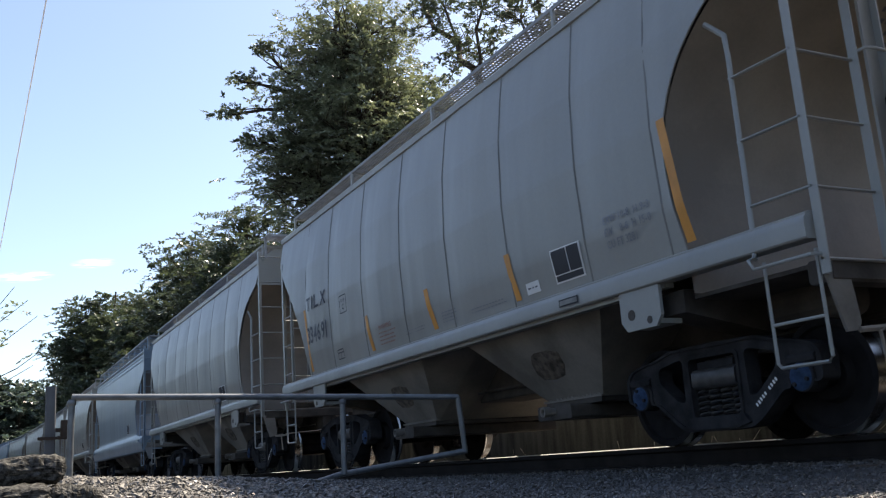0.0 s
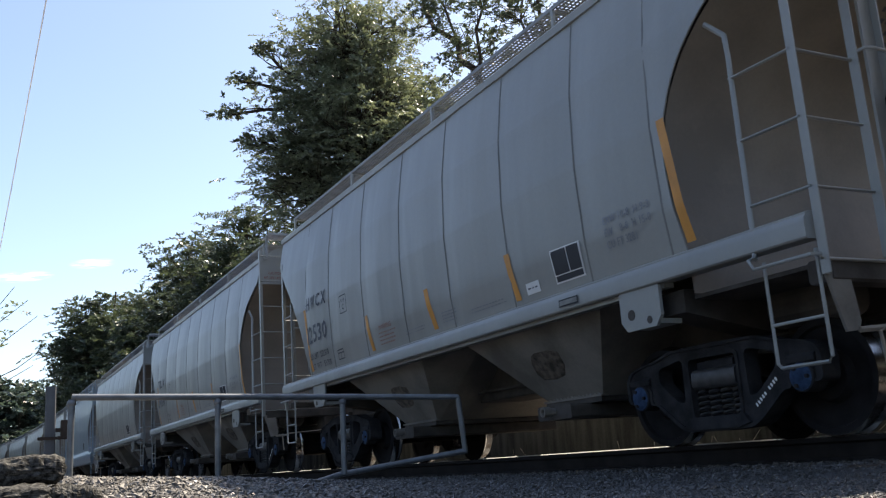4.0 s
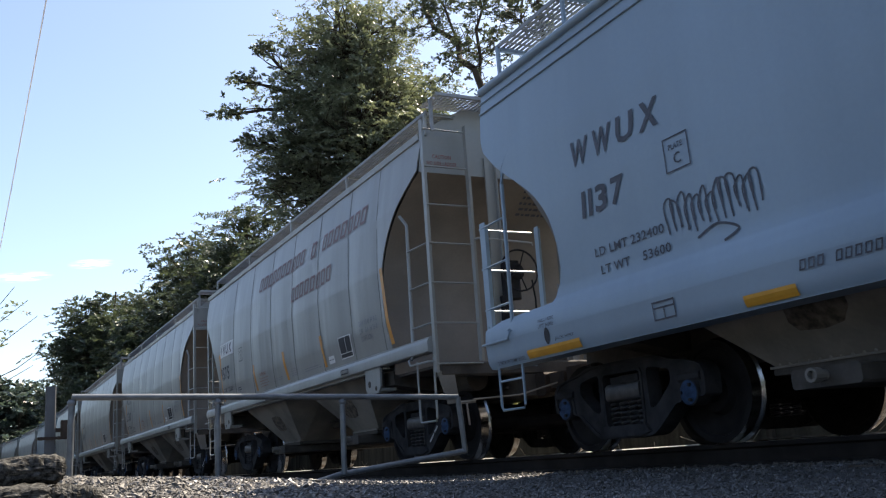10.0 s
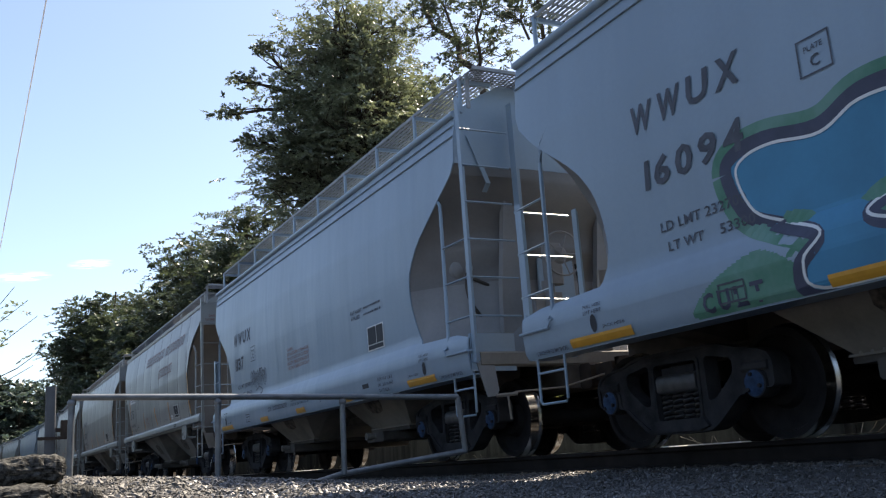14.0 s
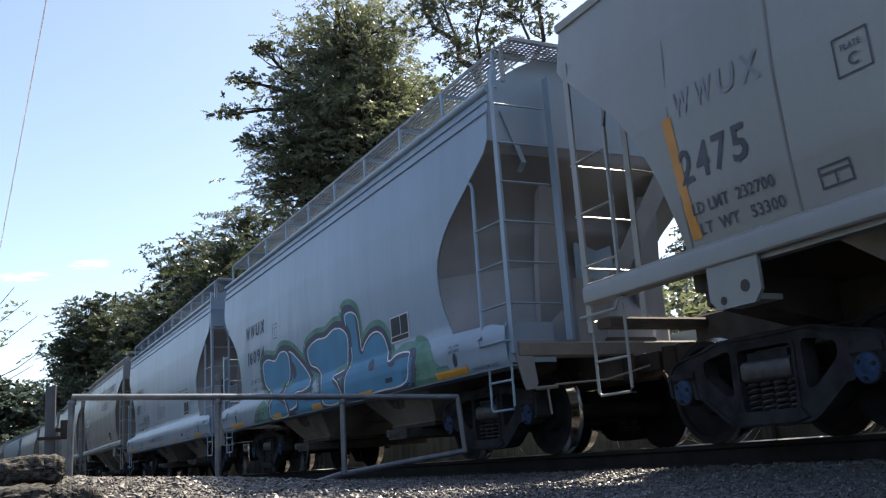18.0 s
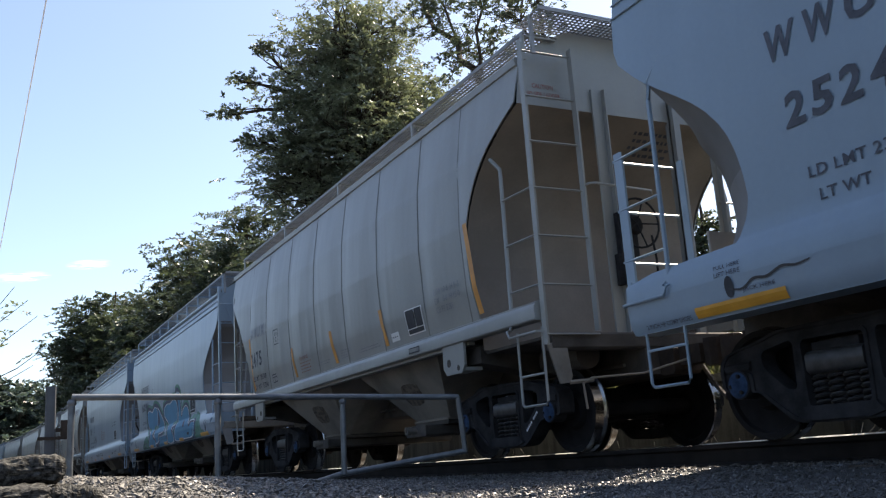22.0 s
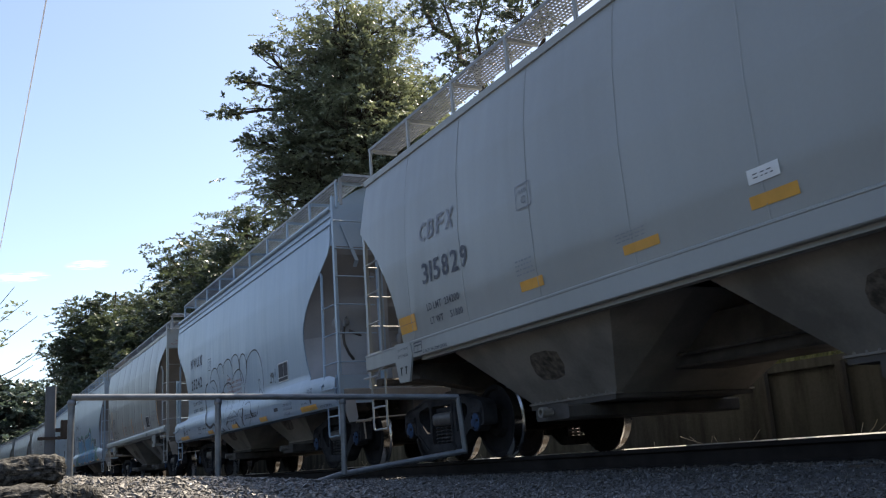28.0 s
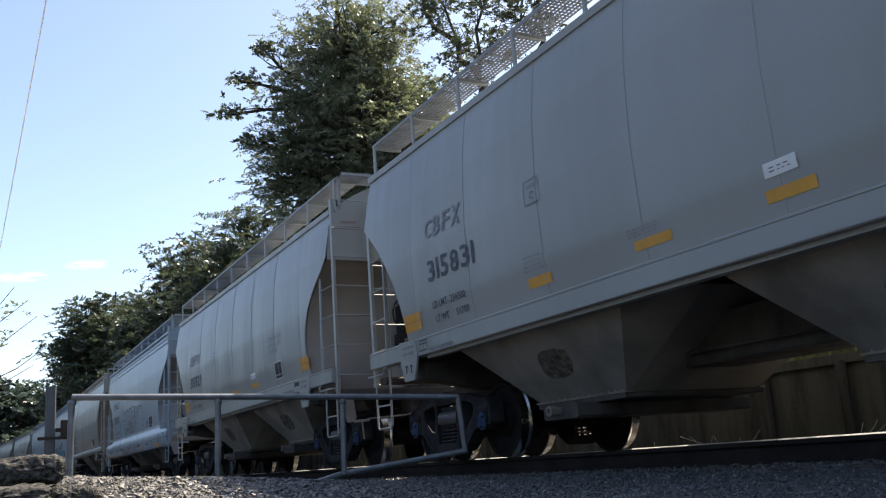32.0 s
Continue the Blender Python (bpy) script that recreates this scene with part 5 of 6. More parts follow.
def marks_h(car, number, load, light):
    """Reporting marks and tapes of the newer cars."""
    k = "H"
    lettering(car, k, "CBFX", 3.92, 3.06, 2.57, 2.80, INK_FADED, 0.03)
    lettering(car, k, number, 3.90, 2.81, 2.06, 2.31, INK, 0.0)
    lettering(car, k, "LD LMT  " + load, 3.86, 3.08, 1.74, 1.825)
    lettering(car, k, "LT WT     " + light, 3.83, 3.05, 1.58, 1.66)
    plate_mark(car, k, 1.77, 1.50, 2.37, 2.62, INK_FADED)
    for y0, y1, z1 in ((4.68, 4.23, 1.78), (1.88, 1.48, 1.675), (0.25, -0.21, 1.655), (-1.21, -1.66, 1.665), (-4.14, -4.59, 1.78)):
        patch(car, k, "yellow_tape", y0, y1, 1.575, z1, YELLOW, 0.005, "yellow reflective tape")
        if z1 > 1.7:
            patch(car, k, "tape_joint", y0, y1, 1.678, 1.684, INK_RED, 0.008)
    patch(car, k, "white_label", -1.24, -1.54, 1.745, 1.85, WHITE_TAPE, 0.006)
    bars(car, k, -1.29, -1.5, 1.77, 1.82, 2, INK, 11)
    bars(car, k, 1.90, 1.58, 1.72, 1.90, 4, INK_FADED, 12)
    bars(car, k, 0.31, -0.13, 1.68, 1.77, 3, INK_FADED, 13)
    data_panel(car, k, -2.78, -3.21, 1.58, 1.88)
    end_print(car, k, "CAUTION", -1.32, -1.06, 3.70, 3.75, RED_PRINT)
    end_print(car, k, "NO SIDE LADDER", -1.40, -0.98, 3.61, 3.66, RED_PRINT)
    end_print(car, k, number, 0.0, 0.42, 3.62, 3.76, INK)
    for i, w in enumerate(("EXW 10-9  H 8-8", "EW   8-6   H 15-1", "CU FT 3282")):
        lettering(car, k, w, -2.54, -3.30 if i < 2 else -3.02, 2.28 - 0.115 * i, 2.35 - 0.115 * i, INK_FADED)
    lettering(car, k, "2 INCH HF COMP SHOES", -3.30, -3.92, 1.27, 1.31, INK)
    lettering(car, k, "2 INCH HF COMP SHOES", 3.99, 3.38, 1.265, 1.305, INK)
    inspection_box(car, k, 4.24, 4.02, 1.29, 1.42)
    patch(car, k, "sill_plate", -3.93, -4.18, 1.345, 1.41, BLACK_TAPE, 0.006)
    for g in (1, -1):
        s = Shape()
        s.prism([(g * 4.30, 1.45), (g * 4.74, 1.47), (g * 4.76, 1.30), (g * 4.64, 0.98), (g * 4.36, 0.98), (g * 4.24, 1.30)], "x", -1.615, -1.59)
        jp = part("jacking_plate", s, PAINT_H, car)
        for i, w in enumerate(("JACK HERE", "LIFT HERE")):
            uv, f = glyphs(w)
            part("lettering", Shape().add([(-1.62, g * 4.5 + 0.15 - 0.3 * u, 1.36 - 0.075 * i + 0.038 * v) for u, v in uv], f), INK, jp)
        for y in (-0.07, 0.07):
            # slot as raised black bars in place of a shaded opening
            s = Shape()
            s.box(-1.62, -1.614, g * 4.5 + y - 0.009, g * 4.5 + y + 0.009, 1.07, 1.155)
            s.box(-1.62, -1.614, g * 4.5 + y - 0.028, g * 4.5 + y + 0.028, 1.15, 1.168)
            part("lift_slot", s, BLACK_TAPE, jp)


# ---------------------------------------------------------------- the train
LABELS = {"T": "weathered light grey covered hopper car with ribbed rounded sides", "C": "pale grey smooth-sided covered hopper car with a flared sill",
          "H": "clean light grey covered hopper car with yellow reflectors", "B": "blue-grey smooth-sided covered hopper car"}
ORDER = "CTTTTBTT" + "TTCCTCHH"        # from the head of the train to its tail
PLACE = [58.93 + 12.8 * k for k in (7, 6, 5, 4, 3, 2, 1)] + [58.93, 46.20, 33.37, 20.56, 7.79, -5.05, -17.89, -30.70, -43.66]   # middles, mid-clip
cars, base = [], {}
for k in ORDER:
    if k not in base:
        base[k] = hopper_car("C" if k == "B" else k, PAINTS[k], LABELS[k])
        cars.append(base[k])
    else:
        cars.append(copy_thing(base[k], pose(0, 0, 0)))
A, B, C, D, E, F, G, H, I = cars[7:]
for k, car in zip(ORDER, cars):
    if car is not E and k != "B":
        brake_wheel(car, k)
s = Shape()
slab(s, [(-0.62, -5.72, 1.16), (-0.42, -5.72, 1.16), (1.02, -5.72, 3.2), (0.76, -5.72, 3.24)], 0.014)
part("diagonal_brace", s, END_CB, E, "broad diagonal end brace")
marks_t(A, "TILX", "334691", "", "")
marks_t(B, "HWCX", "12530", "232300", "53700")
marks_t(C, "WWUX", "9575", "232800", "53200", boxed=True, title=True)
marks_c(D, "1137", "232400", "53600", tag=True, name_at=(1.80, 0.71), warn=(1.985, 0.078))
s = Shape()
stroke(s, "C", [(-1.02, 1.06), (-1.06, 1.11), (-1.10, 1.06)], 0.010, 0.009)
stroke(s, "C", [(-1.02, 1.06), (-1.06, 1.01), (-1.10, 1.06)], 0.010, 0.009)
part("maker_mark", s, INK, D, "small diamond outline on the sill")
marks_c(E, "16094", "232700", "53300", warn=(), front=-0.15)
graffiti_teal(E)
marks_t(F, "WWUX", "2475", "232700", "53300", fade=INK_FADED)
marks_c(G, "25242", "232300", "53700", name_at=(-0.84, -1.68))
graffiti_black(G)
s = Shape()
stroke(s, "C", [(4.72, 1.07), (4.60, 1.05), (4.48, 1.10), (4.36, 1.09), (4.22, 1.13), (4.10, 1.115), (3.98, 1.13)], 0.014, 0.009, False, True)
part("paint_crack", s, BLACK_SPRAY, G, "dark jagged crack in the sill paint")
s = Shape()
stroke(s, "C", [(2.78, 1.06), (2.66, 1.07)], 0.026, 0.009)
for pts in ([(2.58, 1.16), (2.60, 1.06), (2.46, 1.06)], [(2.49, 1.18), (2.50, 1.0), (2.52, 0.93)]):
    stroke(s, "C", pts, 0.018, 0.009)
part("graffiti_tag", s, BLACK_SPRAY, G, "small black scrawl on the sill")
marks_h(H, "315829", "234200", "51800")
marks_h(I, "315831", "234300", "51700")
tagged(A, "grey ribbed covered hopper car with five orange stripes")
tagged(B, "dusty grey ribbed covered hopper car with orange stripes")
tagged(C, "grey ribbed covered hopper car with a company name in red-brown")
tagged(D, "pale grey smooth covered hopper car with a small scribbled tag")
tagged(E, "pale grey smooth covered hopper car with teal bubble-letter graffiti")
tagged(F, "warm grey ribbed covered hopper car with faded marks")
tagged(G, "pale grey smooth covered hopper car with black outline graffiti")
for car in cars[4:7]:
    k = "C" if car is cars[5] else "T"
    data_panel(car, k, -2.63, -3.08, 1.535, 1.85)


# air reservoir and hoses on one car's trailing end
def end_reservoir(car, label):
    s = Shape().lathe([(-0.20, 0.0), (-0.19, 0.08), (-0.15, 0.125), (0.15, 0.125), (0.19, 0.08), (0.20, 0.0)], 18, "y", (-1.10, -4.74, 2.27))
    tank = part("air_reservoir", s, END_CB, car, label, smooth=40)
    s = Shape().lathe([(-5.045, 0.0), (-5.045, 0.035), (-5.02, 0.05), (-5.0, 0.05)], 10, "y", (-1.05, 0, 2.25))
    s.tube([(-1.06, -5.04, 2.33), (-1.12, -5.08, 2.28), (-1.10, -5.06, 2.18)], 0.014, 6)
    part("valve", s, GALV, tank, smooth=40)
    for name, pts in (("air_hose", [(-1.10, -5.03, 2.18), (-1.13, -5.06, 2.02), (-1.12, -5.07, 1.9), (-1.05, -5.08, 1.74), (-0.94, -5.1, 1.6), (-0.82, -5.1, 1.45), (-0.74, -5.1, 1.28)]),
                      ("air_hose", [(-1.02, -5.03, 2.12), (-0.86, -5.08, 2.04), (-0.66, -5.10, 1.97), (-0.48, -5.12, 1.95), (-0.25, -5.14, 1.99)])):
        s = Shape().tube(pts, 0.023, 8)
        part(name, s, FRAME, tank, "black rubber air hose", smooth=60)


end_reservoir(D, "pale dusty air reservoir")
end_reservoir(G, "pale dusty air reservoir")


def car_pose(s):
    a, _ = on_track(s - 4.1)
    b, _ = on_track(s + 4.1)
    m = (a + b) / 2
    return pose(m.x, m.y, 0, 0, 0, -math.degrees(math.atan2(b.x - a.x, b.y - a.y)))


def motions():
    for i, (car, place) in enumerate(zip(cars, PLACE)):
        walk(car, [(float(t), car_pose(place + travelled(t))) for t in range(0, 33)])
        if i < 5:
            continue
        for o in car.children_recursive:
            if o.name.startswith("wheelset"):
                y = o.location.y
                walk(o, [(k / 6, pose(0, y, 0.43, -math.degrees(travelled(k / 6) / 0.43) % 360)) for k in range(0, 193)])
    walk(cloud_high, [(0.0, pose(0, 0, 0)), (32.0, pose(-9, 0, -3))])
    walk(cloud_low, [(0.0, pose(0, 0, 0)), (32.0, pose(-6, 0, -1))])

# ---------------------------------------------------------------- pipe barrier
fence = thing("pipe_barrier", "grey galvanised pipe barrier with a bent end brace", "barrier", at=(0, 0, 0))
TOPRAIL = [(0.86, 9.0, 0.80), (2.17, 9.0, 0.765), (3.44, 9.0, 0.725), (4.62, 8.7, 0.66)]
part("top_rail", Shape().tube(TOPRAIL, 0.030, 12), PIPE, fence, smooth=60)
for (x, y, z), zb in zip(TOPRAIL[:3], (0.0, -0.1, -0.05)):
    s = Shape().tube([(x - 0.01, y, zb), (x, y, z - 0.02)], 0.029, 12)
    s.lathe([(z - 0.075, 0.030), (z - 0.07, 0.038), (z - 0.035, 0.038), (z - 0.03, 0.030)], 12, "z", (x, y, 0))
    part("post", s, PIPE, fence, smooth=60)
part("end_post", Shape().tube([(4.615, 8.70, 0.66), (4.64, 8.7, 0.36), (4.66, 8.7, 0.10)], 0.029, 12), PIPE, fence, smooth=60)
part("brace", Shape().tube([(4.68, 8.7, 0.105), (3.40, 9.03, -0.045), (2.95, 8.85, -0.13)], 0.029, 12), PIPE, fence, smooth=60)

# ---------------------------------------------------------------- rough stone kerb


def rough_stone(x0, x1, y0, y1, z0, z1, seed, label):
    """A weathered block: a fine box pushed in and out by noise, with worn corners."""
    bm = bmesh.new()
    bmesh.ops.create_cube(bm, size=1.0)
    bmesh.ops.subdivide_edges(bm, edges=bm.edges, cuts=36, use_grid_fill=True)
    size = Vector((x1 - x0, y1 - y0, z1 - z0))
    mid = Vector(((x0 + x1) / 2, (y0 + y1) / 2, (z0 + z1) / 2))
    for v in bm.verts:
        p = Vector((v.co.x * size.x, v.co.y * size.y, v.co.z * size.z))
        r = min(0.065, 0.45 * min(size))
        q = Vector([max(-s / 2 + r, min(s / 2 - r, c)) for s, c in zip(size, p)])
        n = (p - q)
        if n.length > 1e-6:
            p = q + n.normalized() * r
        o = p + Vector((seed * 3.7, 0, 0))
        p += n.normalized() * (0.03 * noise.noise(o * 5) + 0.016 * noise.noise(o * 18) + 0.015 * noise.noise(o * 45) + 0.006 * noise.noise(o * 100)) if n.length > 1e-6 else Vector()
        v.co = p
    me = bpy.data.meshes.new("kerb_stone")
    bm.to_mesh(me)
    bm.free()
    me.materials.append(CONCRETE)
    ob = new("kerb_stone", me)
    ob.location = mid
    return tagged(ob, label, "stone", "stones of the low wall")


rough_stone(-0.55, 0.53, 5.75, 6.35, 0.045, 0.195, 1, "rough weathered brown-grey stone block capping a low wall")
rough_stone(-0.75, 0.44, 5.55, 6.45, -0.12, 0.048, 2, "rough weathered stone block under the capping stone")
rough_stone(0.42, 0.72, 5.62, 6.2, -0.24, 0.028, 3, "rough broken stone at the foot of a low wall")
rough_stone(-1.75, -0.58, 5.75, 6.35, -0.1, 0.18, 4, "rough weathered brown-grey stone block capping a low wall")
rough_stone(-0.9, 0.5, 5.6, 6.4, -0.32, -0.13, 5, "rough weathered stone block under the capping stone")

# ---------------------------------------------------------------- old signal post behind the barrier
mast = thing("wooden_post", "dark weathered wooden post with an iron bracket", "post", at=(0.92, 12.0, ground_z(0.92, 12.0)))
s = Shape().box(-0.062, 0.05, -0.06, 0.07, -0.1, 1.19 - ground_z(0.92, 12.0), c=0.012)
part("shaft", s, POST, mast)
base_ = ground_z(0.92, 12.0)
s = Shape().box(-0.145, 0.175, -0.085, -0.068, 0.565 - base_, 0.60 - base_)
s.box(0.05, 0.13, -0.02, 0.02, 0.655 - base_, 0.70 - base_)
for x_ in (-0.11, 0.09, 0.155):
    s.lathe([(-0.10, 0.0), (-0.10, 0.022), (-0.084, 0.024)], 6, "y", (x_, 0.0, 0.582 - base_))
part("strap", s, COUPLER, mast, "rusty iron strap with bolts")
s = Shape().box(0.11, 0.235, -0.06, 0.06, 0.60 - base_, 0.79 - base_, c=0.02)
part("bracket_box", s, COUPLER, mast, "dark rusty iron bracket")

# ---------------------------------------------------------------- overhead cable
cable = new("overhead_cable", Shape().tube([(0.616 - 0.153 * k, 10 + 8 * k, 5.17 - 0.90 * k - 0.10 * k * (1 - k)) for k in steps(-0.5, 2.0, 14)], 0.0075, 6).mesh("overhead_cable", CABLE, 60))
tagged(cable, "thin pale overhead cable against the sky", "cable")

# ---------------------------------------------------------------- trees


def limb(s, a, b, r0, r1, n=6, bend=0.15):
    a, b = Vector(a), Vector(b)
    pts = [a.lerp(b, k / 4) + Vector((random.uniform(-1, 1), random.uniform(-1, 1), random.uniform(-0.5, 0.5))) * bend * (a - b).length * 0.2 * (0 < k < 4) for k in range(5)]
    for k in range(4):
        ra, rb = r0 + (r1 - r0) * k / 4, r0 + (r1 - r0) * (k + 1) / 4
        d = (pts[k + 1] - pts[k]).normalized()
        u = d.orthogonal().normalized()
        w = d.cross(u)
        v = []
        for p, r in ((pts[k], ra), (pts[k + 1], rb)):
            v += [p + (u * math.cos(2 * math.pi * q / n) + w * math.sin(2 * math.pi * q / n)) * r for q in range(n)]
        s.add(v, [(q, (q + 1) % n, n + (q + 1) % n, n + q) for q in range(n)])
    return pts


def leaves_mesh(centres, count, leaf, seed, mat, per_twig=18, flat=0.7, droop=0.3):
    """Sprays of pointed leaflets set in two ranks along drooping twigs round the clump centres."""
    rng = np.random.default_rng(seed)
    n_t = max(3, count // len(centres) // per_twig)
    V = []
    for c, r in centres:
        tw = rng.normal(size=(n_t, 3))
        tw[:, 2] = np.abs(tw[:, 2]) * 0.8 - 0.25
        tw /= np.linalg.norm(tw, axis=1)[:, None]
        reach = r * rng.uniform(0.6, 1.25, (n_t, 1))
        root = rng.normal(size=(n_t, 3)) * r * np.array((0.35, 0.35, 0.3))
        up = np.array((0.0, 0.0, 1.0)) + rng.normal(size=(n_t, 3)) * 0.35
        side = np.cross(tw, up)
        side /= np.linalg.norm(side, axis=1)[:, None]
        rep_ = lambda q: np.repeat(q, per_twig, axis=0)
        t = np.tile(np.linspace(0.25, 1.0, per_twig), n_t)[:, None]
        rank = np.tile(np.where(np.arange(per_twig) % 2, 1.0, -1.0), n_t)[:, None]
        stem = rep_(root) + rep_(tw * reach) * t
        stem[:, 2] -= (droop * rep_(reach) * t * t)[:, 0]
        stem[:, 2] *= flat
        d1 = rep_(tw) * 0.55 + rep_(side) * rank * 0.85 + rng.normal(size=stem.shape) * 0.28
        d1[:, 2] -= 0.15
        d1 /= np.linalg.norm(d1, axis=1)[:, None]
        d2 = np.cross(d1, rep_(up) + rng.normal(size=stem.shape) * 0.45)
        d2 /= np.linalg.norm(d2, axis=1)[:, None]
        sz = leaf * rng.uniform(0.6, 1.25, (len(stem), 1))
        pos = stem + d1 * sz * 0.9 + np.array(c)
        V.append(np.stack([pos - d1 * sz, pos + d2 * sz * 0.45, pos + d1 * sz, pos - d2 * sz * 0.45], axis=1).reshape(-1, 3))
    V = np.concatenate(V)
    n = len(V) // 4
    me = bpy.data.meshes.new("crown")
    me.from_pydata(V.tolist(), [], np.arange(4 * n).reshape(n, 4).tolist())
    me.materials.append(mat)
    return me


def tree(x, y, lobes, leaves, leaf, seed, label, mat=None, clump=0.9, density=1.0, name="tree", group="trees beyond the track", trunk=0.3):
    """A trunk, limbs to clumps that fill the crown's lobes (x, y, z, radius across, radius up), and leaves."""
    rnd = random.Random(seed)
    random.seed(seed)
    z0 = ground_z(x, y)
    t = thing(name, label, "tree" if name == "tree" else "bush", group, at=(x, y, z0))
    wood = Shape()
    top = max(l[2] for l in lobes)
    spine = limb(wood, (0, 0, -0.2), (lobes[0][0] * 0.5, lobes[0][1] * 0.5, top), trunk, trunk * 0.25, 8, 0.15)
    centres = []
    lobes = [(lx, ly, lz - (z0 if group == "trees beyond the track" else 0), rh, rv) for lx, ly, lz, rh, rv in lobes]
    for lx, ly, lz, rh, rv in lobes:
        hub = limb(wood, spine[1 + min(3, int(3 * max(lz, 0) / top))], (lx, ly, lz), trunk * 0.4, trunk * 0.15, 6, 0.4)
        n = max(4, int(density * 14 * (rh * rh * rv) ** 0.66 / clump ** 2))
        for _ in range(n):
            d = Vector((rnd.gauss(0, 1), rnd.gauss(0, 1), rnd.gauss(0, 1))).normalized() * rnd.uniform(0.45, 1.0)
            c = Vector((lx + d.x * rh, ly + d.y * rh, lz + d.z * rv))
            if c.z < 0.3:
                continue
            limb(wood, hub[rnd.choice((2, 3, 4))], c, trunk * 0.13, 0.012, 4, 0.6)
            centres.append((c, min(clump, 0.55 * rh) * rnd.uniform(0.7, 1.35)))
    part("trunk", wood, BARK, t, smooth=60)
    part("crown", leaves_mesh(centres, leaves, leaf, seed, mat or LEAF), None, t)
    return t


tree(13.4, 33.5, [(0, 0, 9.0, 3.4, 4.5), (0.6, -1.5, 13.0, 3.4, 3.4), (-0.4, 0.4, 15.0, 2.7, 2.4), (0.5, -0.5, 17.2, 2.8, 2.0), (-4.4, 0.5, 13.8, 0.8, 0.25), (-4.0, 0.6, 15.3, 0.7, 0.3), (-3.4, 0.8, 13.0, 0.7, 0.4), (-3.0, 0.5, 16.6, 0.8, 0.4), (2.6, 0.0, 14.5, 2.0, 2.2),  (-1.3, 0.6, 11.0, 2.2, 2.2), (-2.0, 0.5, 12.4, 1.9, 1.7), (1.5, -4.0, 10.0, 2.6, 3.2), (0, 0, 4.5, 3.0, 3.0)],
     190000, 0.082, 1, "tall dense green broadleaf tree beyond the railway", clump=0.85)
tree(13.5, 49.0, [(0, 0, 6.0, 3.4, 4.5), (0.3, 0.0, 11.8, 2.6, 2.8), (-0.5, 3.0, 9.5, 3.0, 3.5), (0, -4.0, 7.0, 3.0, 4.5)], 85000, 0.112, 2, "broad green tree in the row beyond the track", LEAF_ROW, clump=1.0)
tree(13.3, 62.0, [(0, 0, 6.0, 3.4, 4.5), (0, -1.5, 13.0, 3.0, 2.8), (0, 2.0, 11.0, 3.2, 3.2), (0, 5.0, 8.0, 3.0, 4.0)], 68000, 0.128, 3, "dark green tree in the row beyond the track", LEAF_ROW, clump=1.1)
tree(13.0, 76.0, [(0, 0, 6.0, 3.6, 5.0), (0, 0, 11.8, 3.2, 3.0)], 30000, 0.165, 9, "dark green tree in the row beyond the track", LEAF_ROW, clump=1.2)
tree(12.0, 88.0, [(0, 0, 7.0, 4.6, 5.0), (0.5, -2.0, 12.0, 3.6, 2.8), (-2.0, 3.5, 11.5, 3.4, 3.2), (-2.2, 2.0, 14.3, 2.3, 2.6), (-3.7, 2.0, 11.6, 1.5, 1.5), (0.6, 1.0, 15.2, 2.2, 2.0)], 52000, 0.18, 4, "rounded green tree far along the track", LEAF_ROW, clump=1.4)
tree(10.8, 104.0, [(0, 0, 7.0, 4.6, 5.0), (-0.2, 0.0, 12.6, 2.8, 2.6)], 36000, 0.21, 5, "rounded green tree far along the track", LEAF_ROW, clump=1.6)
tree(8.0, 170.0, [(0, 0, 9.0, 8.0, 7.0), (-5.0, 8, 13.0, 7.0, 6.5), (6.0, 3.0, 12.0, 7.0, 6.0)], 16000, 0.62, 6, "far green tree with haze-tinted leaves", LEAF_FAR, clump=2.6)
tree(-6.0, 200.0, [(0, 0, 9.0, 9.0, 8.0), (6.0, 8, 15.0, 8.0, 7.0)], 14000, 0.72, 7, "far green tree with haze-tinted leaves", LEAF_FAR, clump=2.8)


